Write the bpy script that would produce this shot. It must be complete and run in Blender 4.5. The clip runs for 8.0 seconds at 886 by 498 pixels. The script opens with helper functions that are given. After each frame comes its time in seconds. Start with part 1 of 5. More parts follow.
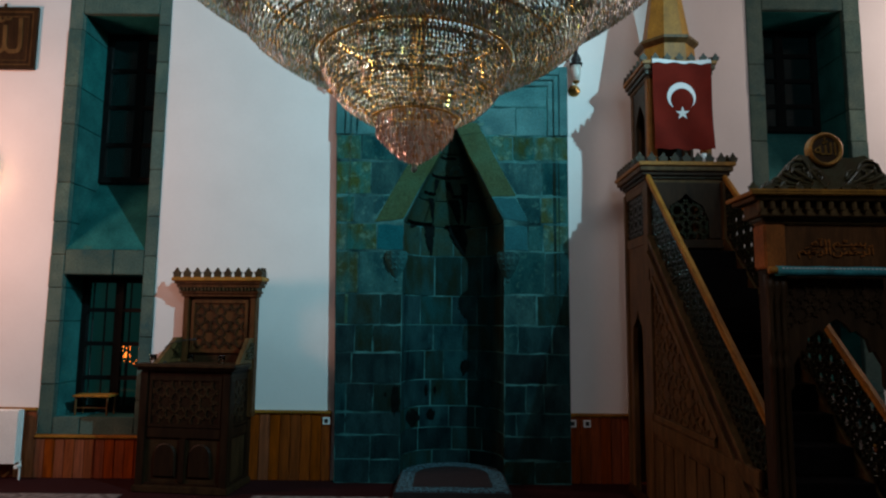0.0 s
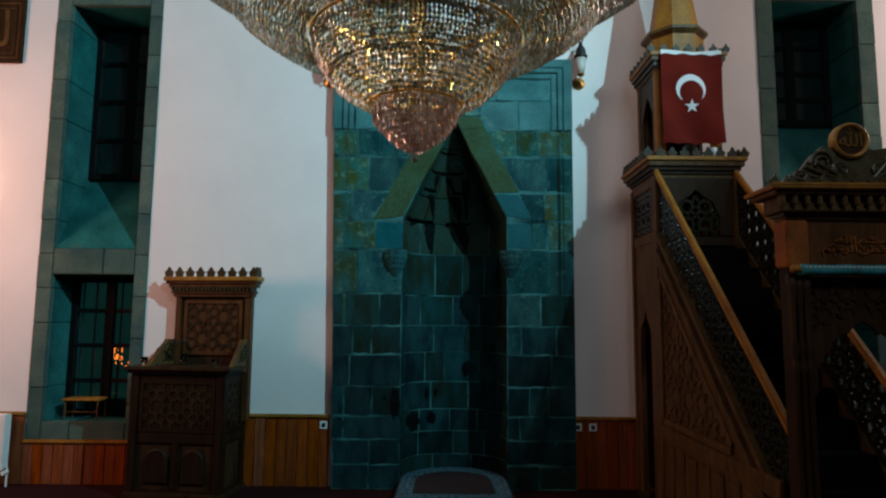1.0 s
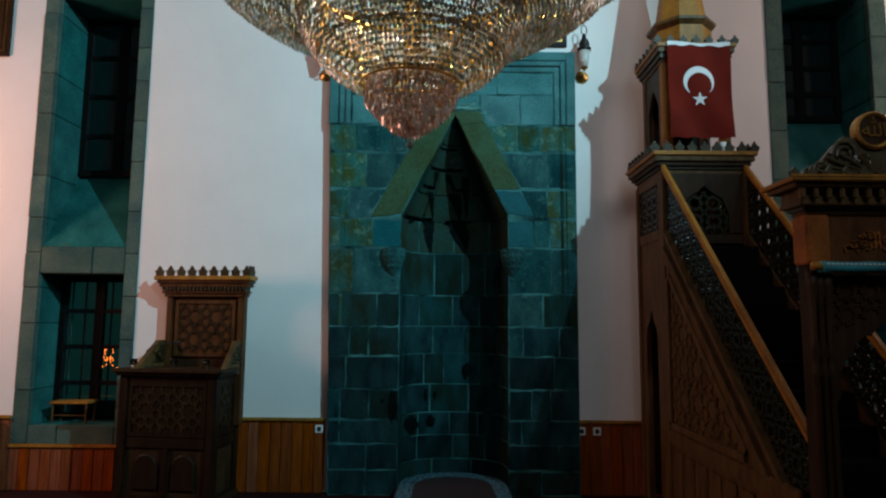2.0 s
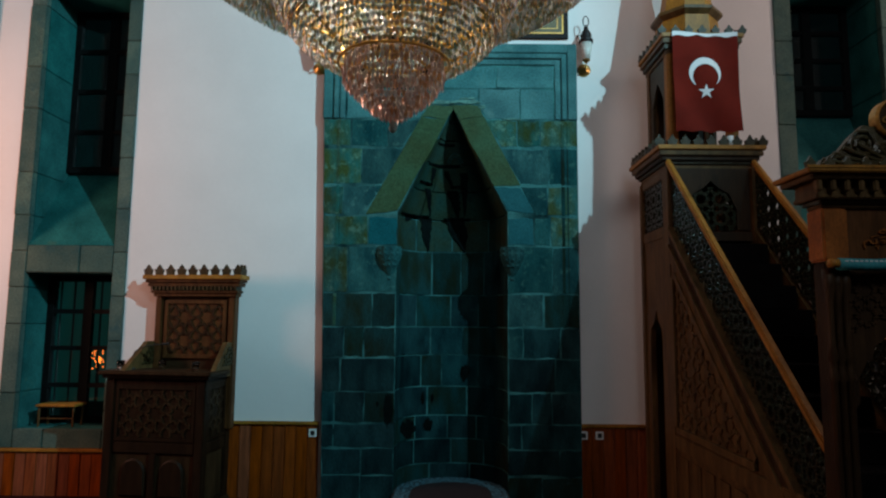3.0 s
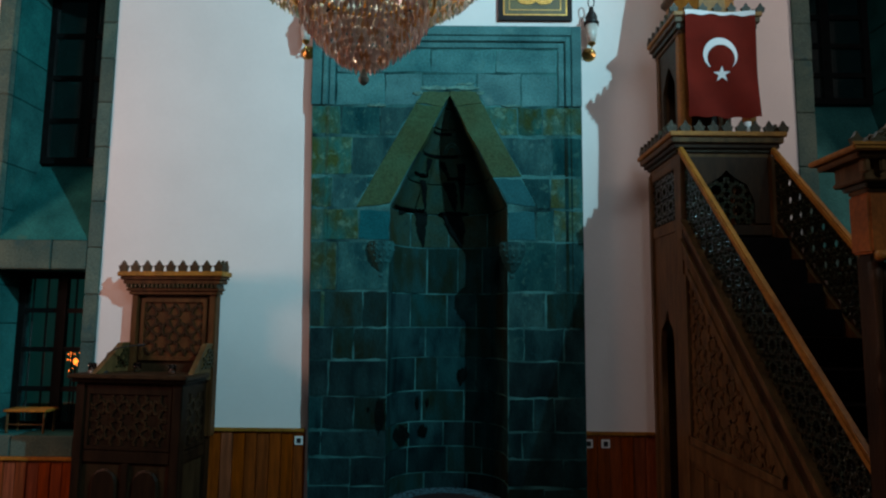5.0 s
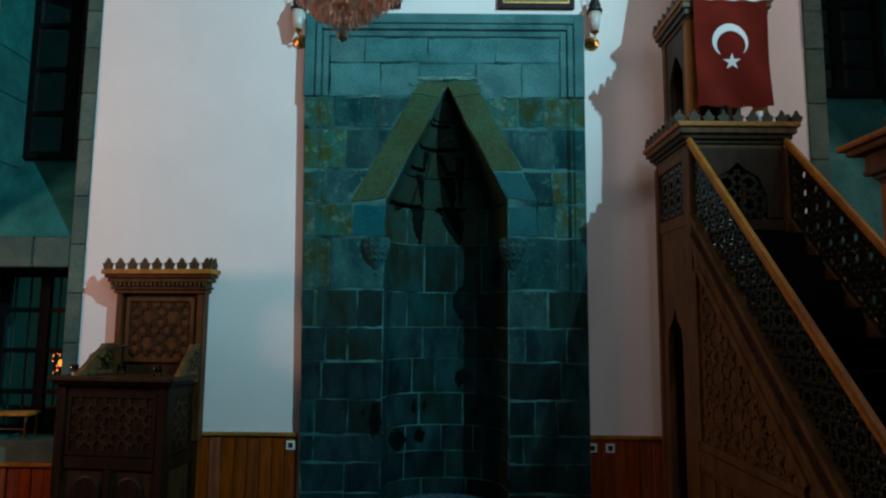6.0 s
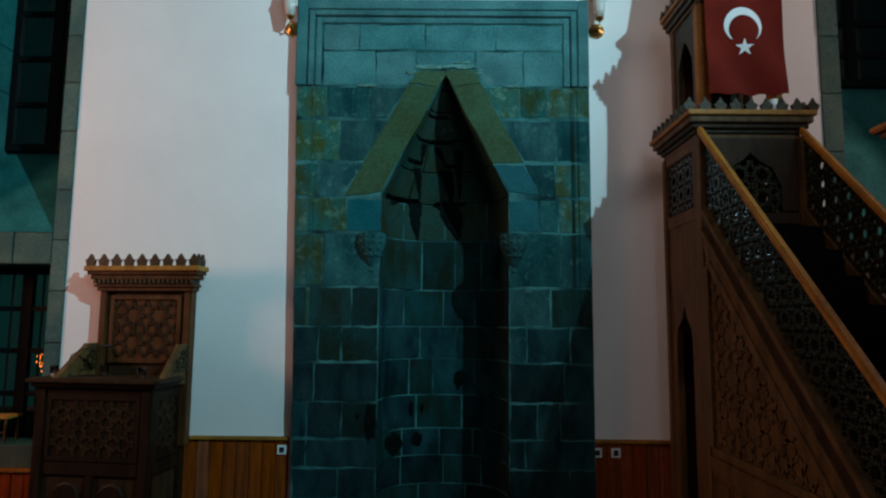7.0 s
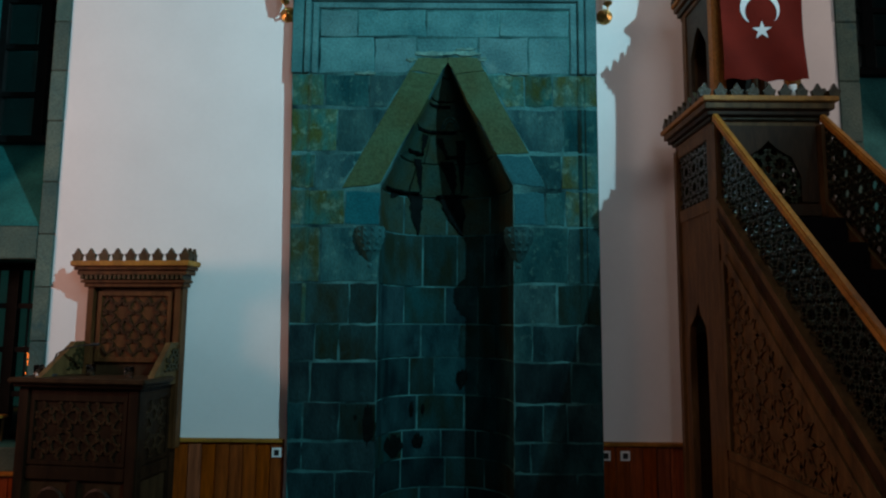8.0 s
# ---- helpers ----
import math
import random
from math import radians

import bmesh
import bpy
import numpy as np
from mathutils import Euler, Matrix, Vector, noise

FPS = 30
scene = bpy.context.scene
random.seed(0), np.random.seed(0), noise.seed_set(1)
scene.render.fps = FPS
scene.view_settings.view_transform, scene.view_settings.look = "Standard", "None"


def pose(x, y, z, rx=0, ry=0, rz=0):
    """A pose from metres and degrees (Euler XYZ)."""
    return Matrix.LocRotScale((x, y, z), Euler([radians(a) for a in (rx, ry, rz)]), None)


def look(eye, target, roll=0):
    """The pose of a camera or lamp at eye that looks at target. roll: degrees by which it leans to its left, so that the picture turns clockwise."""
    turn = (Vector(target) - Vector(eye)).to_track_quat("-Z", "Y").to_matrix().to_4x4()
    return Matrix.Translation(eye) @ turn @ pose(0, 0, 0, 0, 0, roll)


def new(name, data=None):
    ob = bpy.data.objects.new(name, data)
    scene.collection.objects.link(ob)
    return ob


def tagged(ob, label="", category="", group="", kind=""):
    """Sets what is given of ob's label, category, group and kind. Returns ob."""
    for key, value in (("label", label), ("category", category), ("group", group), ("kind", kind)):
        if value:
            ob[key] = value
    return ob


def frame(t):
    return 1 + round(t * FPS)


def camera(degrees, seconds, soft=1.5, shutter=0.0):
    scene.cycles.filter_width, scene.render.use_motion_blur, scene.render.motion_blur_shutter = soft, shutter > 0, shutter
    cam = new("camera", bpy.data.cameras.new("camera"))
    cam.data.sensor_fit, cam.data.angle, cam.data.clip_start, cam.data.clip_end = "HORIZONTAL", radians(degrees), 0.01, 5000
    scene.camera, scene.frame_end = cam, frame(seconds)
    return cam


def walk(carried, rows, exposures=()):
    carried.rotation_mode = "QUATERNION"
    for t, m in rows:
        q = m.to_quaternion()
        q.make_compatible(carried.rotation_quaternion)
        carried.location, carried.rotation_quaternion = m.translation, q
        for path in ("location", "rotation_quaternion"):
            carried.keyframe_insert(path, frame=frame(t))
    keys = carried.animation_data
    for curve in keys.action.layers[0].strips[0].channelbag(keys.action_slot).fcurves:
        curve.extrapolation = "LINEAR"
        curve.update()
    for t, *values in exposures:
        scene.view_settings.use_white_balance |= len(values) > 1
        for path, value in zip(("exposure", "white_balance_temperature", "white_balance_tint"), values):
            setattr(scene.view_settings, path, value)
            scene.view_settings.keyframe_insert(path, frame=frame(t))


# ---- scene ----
cam = camera(70.2, 8.0, soft=2.2)
PATH = [
    (0, (-0.008, -0.433, 1.769), (-0.013, 1.555, 1.993), 0.6),
    (0.5, (-0.014, -0.324, 1.784), (-0.018, 1.663, 2.004), 0.5),
    (1, (-0.024, -0.211, 1.789), (-0.027, 1.777, 2.009), 0.5),
    (1.5, (-0.028, -0.106, 1.787), (-0.029, 1.881, 2.009), 0.5),
    (3, (0.035, 0.204, 1.793), (0.024, 2.192, 2.015), 0.5),
    (3.5, (0.056, 0.301, 1.795), (0.043, 2.289, 2.017), 0.5),
    (4, (0.063, 0.402, 1.793), (0.052, 2.389, 2.015), 0.6),
    (4.5, (0.072, 0.504, 1.795), (0.06, 2.491, 2.017), 0.6),
    (6, (0.088, 0.857, 1.785), (0.08, 2.844, 2.008), 0.5),
    (6.5, (0.104, 0.977, 1.786), (0.094, 2.965, 2.008), 0.5),
    (7, (0.107, 1.107, 1.776), (0.098, 3.095, 1.999), 0.5),
    (7.5, (0.099, 1.221, 1.769), (0.091, 3.209, 1.992), 0.6),
    (8, (0.097, 1.338, 1.761), (0.086, 3.326, 1.981), 0.5),
]
walk(cam, [(t, look(eye, target, roll)) for t, eye, target, roll in PATH])

# ---- world and lights ----
world = bpy.data.worlds.new("night")
world.use_nodes = True
world.node_tree.nodes["Background"].inputs[0].default_value = (0.01, 0.03, 0.035, 1)
world.node_tree.nodes["Background"].inputs[1].default_value = 0.05
scene.world = world
scene.view_settings.exposure = 0.0


def spot(name, eye, target, watts, colour, angle, blend, radius):
    d = bpy.data.lights.new(name, "SPOT")
    d.energy, d.color, d.spot_size, d.spot_blend, d.shadow_soft_size = watts, colour, radians(angle), blend, radius
    ob = new(name, d)
    ob.matrix_world = look(eye, target)
    return ob


def area(name, eye, target, watts, colour, sx, sy):
    d = bpy.data.lights.new(name, "AREA")
    d.energy, d.color, d.shape, d.size, d.size_y = watts, colour, "RECTANGLE", sx, sy
    ob = new(name, d)
    ob.matrix_world = look(eye, target)
    return ob


# the teal floodlight beside the minbar, a warm lamp, and the hall lamp behind
spot("teal_floodlight", (4.6, 0.8, 7.2), (-2.7, 6.75, 3.9), 2790, (0.435, 0.85, 0.985), 69, 1.0, 0.06)
area("warm_lamp", (-6.9, 4.6, 3.2), (0.2, 6.5, 3.3), 132, (1.0, 0.47, 0.34), 1.3, 1.3)
# unseen fill added to brighten the right wall
area("wall_fill", (7.1, 5.15, 5.0), (3.4, 6.75, 4.9), 82, (1.0, 0.77, 0.69), 0.7, 0.9)
area("hall_lamp", (2.2, -2.6, 7.0), (1.6, 4.0, 2.3), 108, (0.84, 0.93, 1.0), 3.0, 1.5)

# ---- materials ----


def material(name, base, rough=0.6, metal=0.0, vary=0.25, scale=6.0, stretch=(1, 1, 1), bump=0.2, fine=60.0, second=None, random_obj=0.0, random_isle=0.0, spec=0.5, sat=0.08, grain=0.5, soft_edge=0.18, smear=None, smear_cut=0.56, smear_scale=9.0):
    """Base colour broken up at two scales, with relief; second: a colour that patches turn to."""
    m = bpy.data.materials.new(name)
    m.use_nodes = True
    nt = m.node_tree
    nd, ln = nt.nodes, nt.links
    b = nd["Principled BSDF"]
    b.inputs["Roughness"].default_value, b.inputs["Metallic"].default_value = rough, metal
    b.inputs["Specular IOR Level"].default_value = spec
    mp = nd.new("ShaderNodeMapping")
    mp.inputs["Scale"].default_value = stretch
    geo = nd.new("ShaderNodeNewGeometry")
    ln.new(geo.outputs["Position"], mp.inputs["Vector"])
    n1, n2 = nd.new("ShaderNodeTexNoise"), nd.new("ShaderNodeTexNoise")
    n1.inputs["Scale"].default_value, n1.inputs["Detail"].default_value = scale, 5
    n2.inputs["Scale"].default_value, n2.inputs["Detail"].default_value = fine, 4
    ln.new(mp.outputs[0], n1.inputs["Vector"]), ln.new(mp.outputs[0], n2.inputs["Vector"])
    ramp = nd.new("ShaderNodeValToRGB")
    ramp.color_ramp.elements[0].position, ramp.color_ramp.elements[1].position = 0.5 - soft_edge, 0.5 + soft_edge
    dark = tuple(c * (1 - vary) for c in base)
    ramp.color_ramp.elements[0].color = (*dark, 1)
    ramp.color_ramp.elements[1].color = (*(second or tuple(min(1, c * (1 + vary * 0.6)) for c in base)), 1)
    ln.new(n1.outputs["Fac"], ramp.inputs[0])
    mix = nd.new("ShaderNodeMix")
    mix.data_type, mix.blend_type = "RGBA", "OVERLAY"
    mix.inputs[0].default_value = grain
    ln.new(ramp.outputs[0], mix.inputs[6]), ln.new(n2.outputs["Fac"], mix.inputs[7])
    out = mix.outputs[2]
    if smear:
        # dried mortar and lime, and the hood's dark patches, smeared over the surface
        n3, r3 = nd.new("ShaderNodeTexNoise"), nd.new("ShaderNodeValToRGB")
        n3.inputs["Scale"].default_value, n3.inputs["Detail"].default_value, n3.inputs["Roughness"].default_value = smear_scale, 8, 0.68
        ln.new(geo.outputs["Position"], n3.inputs["Vector"])
        r3.color_ramp.elements[0].position, r3.color_ramp.elements[1].position = smear_cut, smear_cut + 0.14
        ln.new(n3.outputs["Fac"], r3.inputs[0])
        mx = nd.new("ShaderNodeMix")
        mx.data_type = "RGBA"
        mx.inputs[7].default_value = (*smear, 1)
        ln.new(r3.outputs[0], mx.inputs[0]), ln.new(out, mx.inputs[6])
        out = mx.outputs[2]
    if random_obj or random_isle:
        hsv = nd.new("ShaderNodeHueSaturation")
        src = nd.new("ShaderNodeObjectInfo").outputs["Random"] if random_obj else geo.outputs["Random Per Island"]
        amp = random_obj or random_isle
        mr = nd.new("ShaderNodeMapRange")
        mr.inputs["To Min"].default_value, mr.inputs["To Max"].default_value = 1 - amp, 1 + amp
        ln.new(src, mr.inputs["Value"]), ln.new(mr.outputs[0], hsv.inputs["Value"])
        mh = nd.new("ShaderNodeMath")
        mh.operation = "MULTIPLY"
        mh.inputs[1].default_value = 7.31
        fr = nd.new("ShaderNodeMath")
        fr.operation = "FRACT"
        ln.new(src, mh.inputs[0]), ln.new(mh.outputs[0], fr.inputs[0])
        ms = nd.new("ShaderNodeMapRange")
        ms.inputs["To Min"].default_value, ms.inputs["To Max"].default_value = 1 - sat, 1 + sat
        ln.new(fr.outputs[0], ms.inputs["Value"]), ln.new(ms.outputs[0], hsv.inputs["Saturation"])
        ln.new(out, hsv.inputs["Color"])
        out = hsv.outputs[0]
    ln.new(out, b.inputs["Base Color"])
    bp = nd.new("ShaderNodeBump")
    bp.inputs["Strength"].default_value, bp.inputs["Distance"].default_value = bump, 0.01
    ln.new(n2.outputs["Fac"], bp.inputs["Height"]), ln.new(bp.outputs[0], b.inputs["Normal"])
    return m


PLASTER = material("plaster", (0.74, 0.725, 0.715), 0.85, vary=0.06, scale=1.1, bump=0.03, fine=25, grain=0.06)
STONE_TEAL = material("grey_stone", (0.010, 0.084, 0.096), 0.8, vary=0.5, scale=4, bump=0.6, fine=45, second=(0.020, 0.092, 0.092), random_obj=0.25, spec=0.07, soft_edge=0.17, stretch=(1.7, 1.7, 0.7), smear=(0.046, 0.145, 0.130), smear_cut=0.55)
STONE_OLIVE = material("ochre_stone", (0.052, 0.092, 0.032), 0.8, vary=0.4, scale=4.5, bump=0.6, fine=45, second=(0.016, 0.095, 0.088), random_obj=0.28, spec=0.07, soft_edge=0.14, stretch=(1.7, 1.7, 0.9), smear=(0.072, 0.165, 0.125), smear_cut=0.53)
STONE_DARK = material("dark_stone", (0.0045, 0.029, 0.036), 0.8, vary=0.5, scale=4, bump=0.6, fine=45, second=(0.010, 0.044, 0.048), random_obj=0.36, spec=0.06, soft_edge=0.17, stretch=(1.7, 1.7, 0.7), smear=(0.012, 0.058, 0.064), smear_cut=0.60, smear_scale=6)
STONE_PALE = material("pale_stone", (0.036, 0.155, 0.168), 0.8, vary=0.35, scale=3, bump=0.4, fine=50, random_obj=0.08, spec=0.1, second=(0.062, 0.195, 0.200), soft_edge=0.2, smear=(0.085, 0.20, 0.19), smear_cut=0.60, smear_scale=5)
MORTAR = material("mortar", (0.020, 0.100, 0.110), 0.9, vary=0.78, scale=3.4, bump=0.5, fine=70, spec=0.06, second=(0.048, 0.180, 0.18), soft_edge=0.16)
STONE_ARCH = material("arch_stone", (0.050, 0.088, 0.042), 0.8, vary=0.3, scale=4, bump=0.5, fine=45, second=(0.038, 0.088, 0.048), random_obj=0.1, spec=0.07, soft_edge=0.2, smear=(0.060, 0.125, 0.090), smear_cut=0.62)
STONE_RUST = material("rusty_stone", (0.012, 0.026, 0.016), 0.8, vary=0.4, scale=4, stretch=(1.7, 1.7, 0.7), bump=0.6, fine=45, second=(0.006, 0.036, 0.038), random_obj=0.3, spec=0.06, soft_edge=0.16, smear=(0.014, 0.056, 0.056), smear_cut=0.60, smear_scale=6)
STONE_BLUE = material("blue_stone", (0.004, 0.082, 0.102), 0.8, vary=0.25, scale=4, bump=0.4, fine=50, second=(0.009, 0.102, 0.118), random_obj=0.08, spec=0.07, soft_edge=0.24)
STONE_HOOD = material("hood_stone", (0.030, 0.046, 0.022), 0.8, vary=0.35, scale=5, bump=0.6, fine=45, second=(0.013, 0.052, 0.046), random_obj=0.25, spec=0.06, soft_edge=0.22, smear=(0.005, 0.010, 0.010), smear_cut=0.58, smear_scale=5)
# black of the low sooty stains, and of the shade painted in the hood
SOOT_SHADE = material("soot_shade_stone", (0.0025, 0.006, 0.006), 0.9, vary=0.4, scale=12, bump=0.6, fine=50, spec=0.04)
FRAME_STONE = material("window_stone", (0.052, 0.118, 0.112), 0.8, vary=0.3, scale=3.5, bump=0.5, fine=50, random_obj=0.18, spec=0.12, second=(0.085, 0.132, 0.108), soft_edge=0.2, smear=(0.030, 0.085, 0.090), smear_cut=0.58, smear_scale=5)
# window stone again, with the teal light on the reveals put into its colour
REVEAL_TEAL_LIT = material("reveal_stone", (0.012, 0.105, 0.105), 0.8, vary=0.35, scale=3, bump=0.5, fine=50, random_obj=0.12, spec=0.1, second=(0.022, 0.135, 0.128), soft_edge=0.2, smear=(0.05, 0.115, 0.085), smear_cut=0.62, smear_scale=5)
LIME = material("lime_smear", (0.085, 0.205, 0.180), 0.9, vary=0.5, scale=9, bump=0.5, fine=50, spec=0.06)
WALNUT = material("walnut", (0.098, 0.056, 0.0205), 0.48, vary=0.45, scale=5, stretch=(3, 3, 0.5), bump=0.25, fine=30, spec=0.16)
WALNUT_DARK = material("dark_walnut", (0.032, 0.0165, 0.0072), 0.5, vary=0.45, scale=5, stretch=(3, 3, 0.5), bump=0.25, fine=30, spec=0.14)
HONEY = material("honey_wood", (0.30, 0.132, 0.019), 0.5, vary=0.3, scale=5, stretch=(2, 1, 1), bump=0.15, fine=40, spec=0.22)
PLANK = material("pine_plank", (0.225, 0.050, 0.011), 0.45, vary=0.4, scale=6, stretch=(5, 5, 0.4), bump=0.2, fine=30, random_obj=0.14, spec=0.25, sat=0.1)
CARVED = material("carved_wood", (0.046, 0.030, 0.010), 0.42, vary=0.5, scale=14, bump=0.5, fine=60, second=(0.036, 0.030, 0.012), spec=0.22)
CREST = material("varnished_carving", (0.095, 0.064, 0.026), 0.3, vary=0.45, scale=14, bump=0.5, fine=60, second=(0.060, 0.056, 0.028), spec=0.5)
LATTICE = material("lacquered_lattice", (0.050, 0.036, 0.016), 0.18, vary=0.45, scale=16, bump=0.4, fine=50, second=(0.026, 0.036, 0.022), spec=0.6)
GILT = material("gilt", (0.45, 0.24, 0.06), 0.4, metal=0.6, vary=0.3, scale=20, bump=0.2)
GOLD = material("gold", (0.85, 0.5, 0.14), 0.28, metal=1.0, vary=0.2, scale=30, bump=0.1)
BRASS = material("brass", (0.62, 0.38, 0.12), 0.35, metal=1.0, vary=0.25, scale=30, bump=0.1)
IRON = material("black_iron", (0.012, 0.012, 0.013), 0.45, metal=0.3, vary=0.3, scale=20)
WHITE = material("white_enamel", (0.78, 0.78, 0.76), 0.35, vary=0.05, scale=5, bump=0.03)
RED = material("red_cloth", (0.14, 0.010, 0.005), 0.9, vary=0.2, scale=4, bump=0.3, fine=200, spec=0.15)
CLOTH_WHITE = material("white_cloth", (0.75, 0.75, 0.76), 0.85, vary=0.05, scale=8, bump=0.1, fine=200)
TEAL_CLOTH = material("teal_cloth", (0.025, 0.23, 0.26), 0.6, vary=0.4, scale=12, bump=0.3, fine=120)
CARPET = material("carpet", (0.034, 0.005, 0.005), 0.95, vary=0.4, scale=3, bump=0.4, fine=180, second=(0.022, 0.005, 0.006), spec=0.1)
CARPET_BAND = material("carpet_border", (0.03, 0.009, 0.01), 0.95, vary=0.2, scale=14, bump=0.4, fine=160, second=(0.20, 0.17, 0.16))
RUG_PALE = material("rug_border", (0.008, 0.040, 0.060), 0.95, vary=0.6, scale=34, bump=0.4, fine=160, second=(0.060, 0.170, 0.220), soft_edge=0.08)
RUG_RED = material("rug_field", (0.014, 0.006, 0.008), 0.95, vary=0.4, scale=10, bump=0.4, fine=160)
BLACK = material("black_felt", (0.012, 0.011, 0.012), 0.9, vary=0.3, scale=10)
PAPER = material("olive_panel", (0.10, 0.085, 0.03), 0.5, vary=0.25, scale=6)
FRAME_BLACK = material("black_paint", (0.005, 0.006, 0.006), 0.7, vary=0.4, scale=12, spec=0.1)
# body of the preaching chair, darker than its backrest
KURSU_WOOD = material("chair_walnut", (0.0165, 0.0072, 0.0028), 0.55, vary=0.55, scale=5, stretch=(3, 3, 0.5), bump=0.25, fine=30, spec=0.14)
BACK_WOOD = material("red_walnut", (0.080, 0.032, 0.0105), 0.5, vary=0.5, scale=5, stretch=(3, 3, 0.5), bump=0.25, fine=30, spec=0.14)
BLOCK_WOOD = material("orange_wood", (0.27, 0.085, 0.016), 0.5, vary=0.35, scale=5, stretch=(2, 1, 1), bump=0.15, fine=40, spec=0.2)
# near-black that stands for the shade inside the stair
STAIR_SHADE = material("stair_shade", (0.004, 0.003, 0.003), 0.95, vary=0.3, scale=12, spec=0.05)
# dim colour for the unseen walls, chosen to limit bounced light
LOW_BOUNCE = material("low_bounce_wall", (0.16, 0.15, 0.14), 0.85, vary=0.3, scale=3, bump=0.4)
PLASTIC = material("dark_plastic", (0.02, 0.02, 0.02), 0.4, vary=0.2, scale=20)


def glass(name, tint, rough=0.02, weight=1.0):
    m = bpy.data.materials.new(name)
    m.use_nodes = True
    b = m.node_tree.nodes["Principled BSDF"]
    b.inputs["Base Color"].default_value = (*tint, 1)
    b.inputs["Roughness"].default_value = rough
    b.inputs["Transmission Weight"].default_value = weight
    b.inputs["IOR"].default_value = 1.5
    return m


PANE = glass("window_glass", (0.75, 0.9, 0.88), 0.03)
JAR = glass("clear_glass", (0.95, 0.97, 0.97), 0.02)
MILK = glass("milk_glass", (0.85, 0.85, 0.8), 0.4, 0.5)


def crystal(name, tints, rough):
    """Cut glass whose pieces differ a little in tint."""
    m = bpy.data.materials.new(name)
    m.use_nodes = True
    nt = m.node_tree
    b = nt.nodes["Principled BSDF"]
    b.inputs["Roughness"].default_value = rough
    b.inputs["Transmission Weight"].default_value = 0.3
    b.inputs["IOR"].default_value = 1.6
    b.inputs["Specular IOR Level"].default_value = 0.9
    g, r = nt.nodes.new("ShaderNodeNewGeometry"), nt.nodes.new("ShaderNodeValToRGB")
    r.color_ramp.interpolation = "CONSTANT"
    for i, tint in enumerate(tints):
        e = r.color_ramp.elements[i] if i < 2 else r.color_ramp.elements.new(i / len(tints))
        e.position, e.color = i / len(tints), (*tint, 1)
    nt.links.new(g.outputs["Random Per Island"], r.inputs[0]), nt.links.new(r.outputs[0], b.inputs["Base Color"])
    return m


CRYSTAL = crystal("crystal", ((0.50, 0.44, 0.24), (0.62, 0.66, 0.50), (0.72, 0.80, 0.82), (0.80, 0.56, 0.34), (0.40, 0.54, 0.48), (0.95, 0.98, 0.96)), 0.24)
CRYSTAL_ROSE = crystal("rose_crystal", ((0.92, 0.60, 0.48), (0.97, 0.80, 0.76), (0.86, 0.50, 0.28), (1.0, 0.97, 0.97), (0.94, 0.70, 0.64), (0.98, 0.90, 0.88)), 0.14)
CRYSTAL_AMBER = crystal("amber_crystal", ((0.80, 0.56, 0.30), (0.95, 0.80, 0.66), (0.70, 0.72, 0.74), (0.86, 0.62, 0.48), (0.98, 0.94, 0.88), (0.60, 0.48, 0.22)), 0.14)


def glow(name, colour, strength):
    m = bpy.data.materials.new(name)
    m.use_nodes = True
    b = m.node_tree.nodes["Principled BSDF"]
    b.inputs["Base Color"].default_value = (*colour, 1)
    b.inputs["Emission Color"].default_value = (*colour, 1)
    b.inputs["Emission Strength"].default_value = strength
    return m


BULB = glow("lit_bulb", (1.0, 0.42, 0.12), 40)
EMBER = glow("orange_reflection", (1.0, 0.20, 0.025), 3.5)

# ---- mesh helpers ----


def world_of(ob):
    return (world_of(ob.parent) @ ob.matrix_parent_inverse if ob.parent else Matrix()) @ ob.matrix_basis


def thing(name, base, label, category, group="", kind=""):
    ob = new(name)
    ob.empty_display_size = 0.1
    ob.matrix_basis = Matrix.Translation(base)
    return tagged(ob, label, category, group, kind)


def link_mesh(name, me, mat, parent=None, label="", kind=""):
    if mat and not me.materials:
        me.materials.append(mat)
    ob = new(name, me)
    if parent:
        ob.parent = parent
        ob.matrix_parent_inverse = world_of(parent).inverted()
    return tagged(ob, label, kind=kind)


def part(name, bm, mat, parent=None, label="", kind="", smooth=False):
    """One bmesh, built in world coordinates, as one mesh object under a thing or a part."""
    bmesh.ops.recalc_face_normals(bm, faces=bm.faces)
    me = bpy.data.meshes.new(name)
    bm.to_mesh(me)
    bm.free()
    if smooth:
        for p in me.polygons:
            p.use_smooth = True
    return link_mesh(name, me, mat, parent, label, kind)


def box(bm, x0, x1, y0, y1, z0, z1, m=None):
    v = [bm.verts.new(p) for p in ((x0, y0, z0), (x1, y0, z0), (x1, y1, z0), (x0, y1, z0), (x0, y0, z1), (x1, y0, z1), (x1, y1, z1), (x0, y1, z1))]
    for f in ((0, 3, 2, 1), (4, 5, 6, 7), (0, 1, 5, 4), (1, 2, 6, 5), (2, 3, 7, 6), (3, 0, 4, 7)):
        bm.faces.new([v[i] for i in f])
    if m:
        for q in v:
            q.co = m @ q.co
    return v


def boxed(x0, x1, y0, y1, z0, z1, bevel=0.0, m=None):
    bm = bmesh.new()
    box(bm, x0, x1, y0, y1, z0, z1, m)
    if bevel:
        bmesh.ops.bevel(bm, geom=bm.edges[:], offset=bevel, segments=2, affect="EDGES")
    return bm


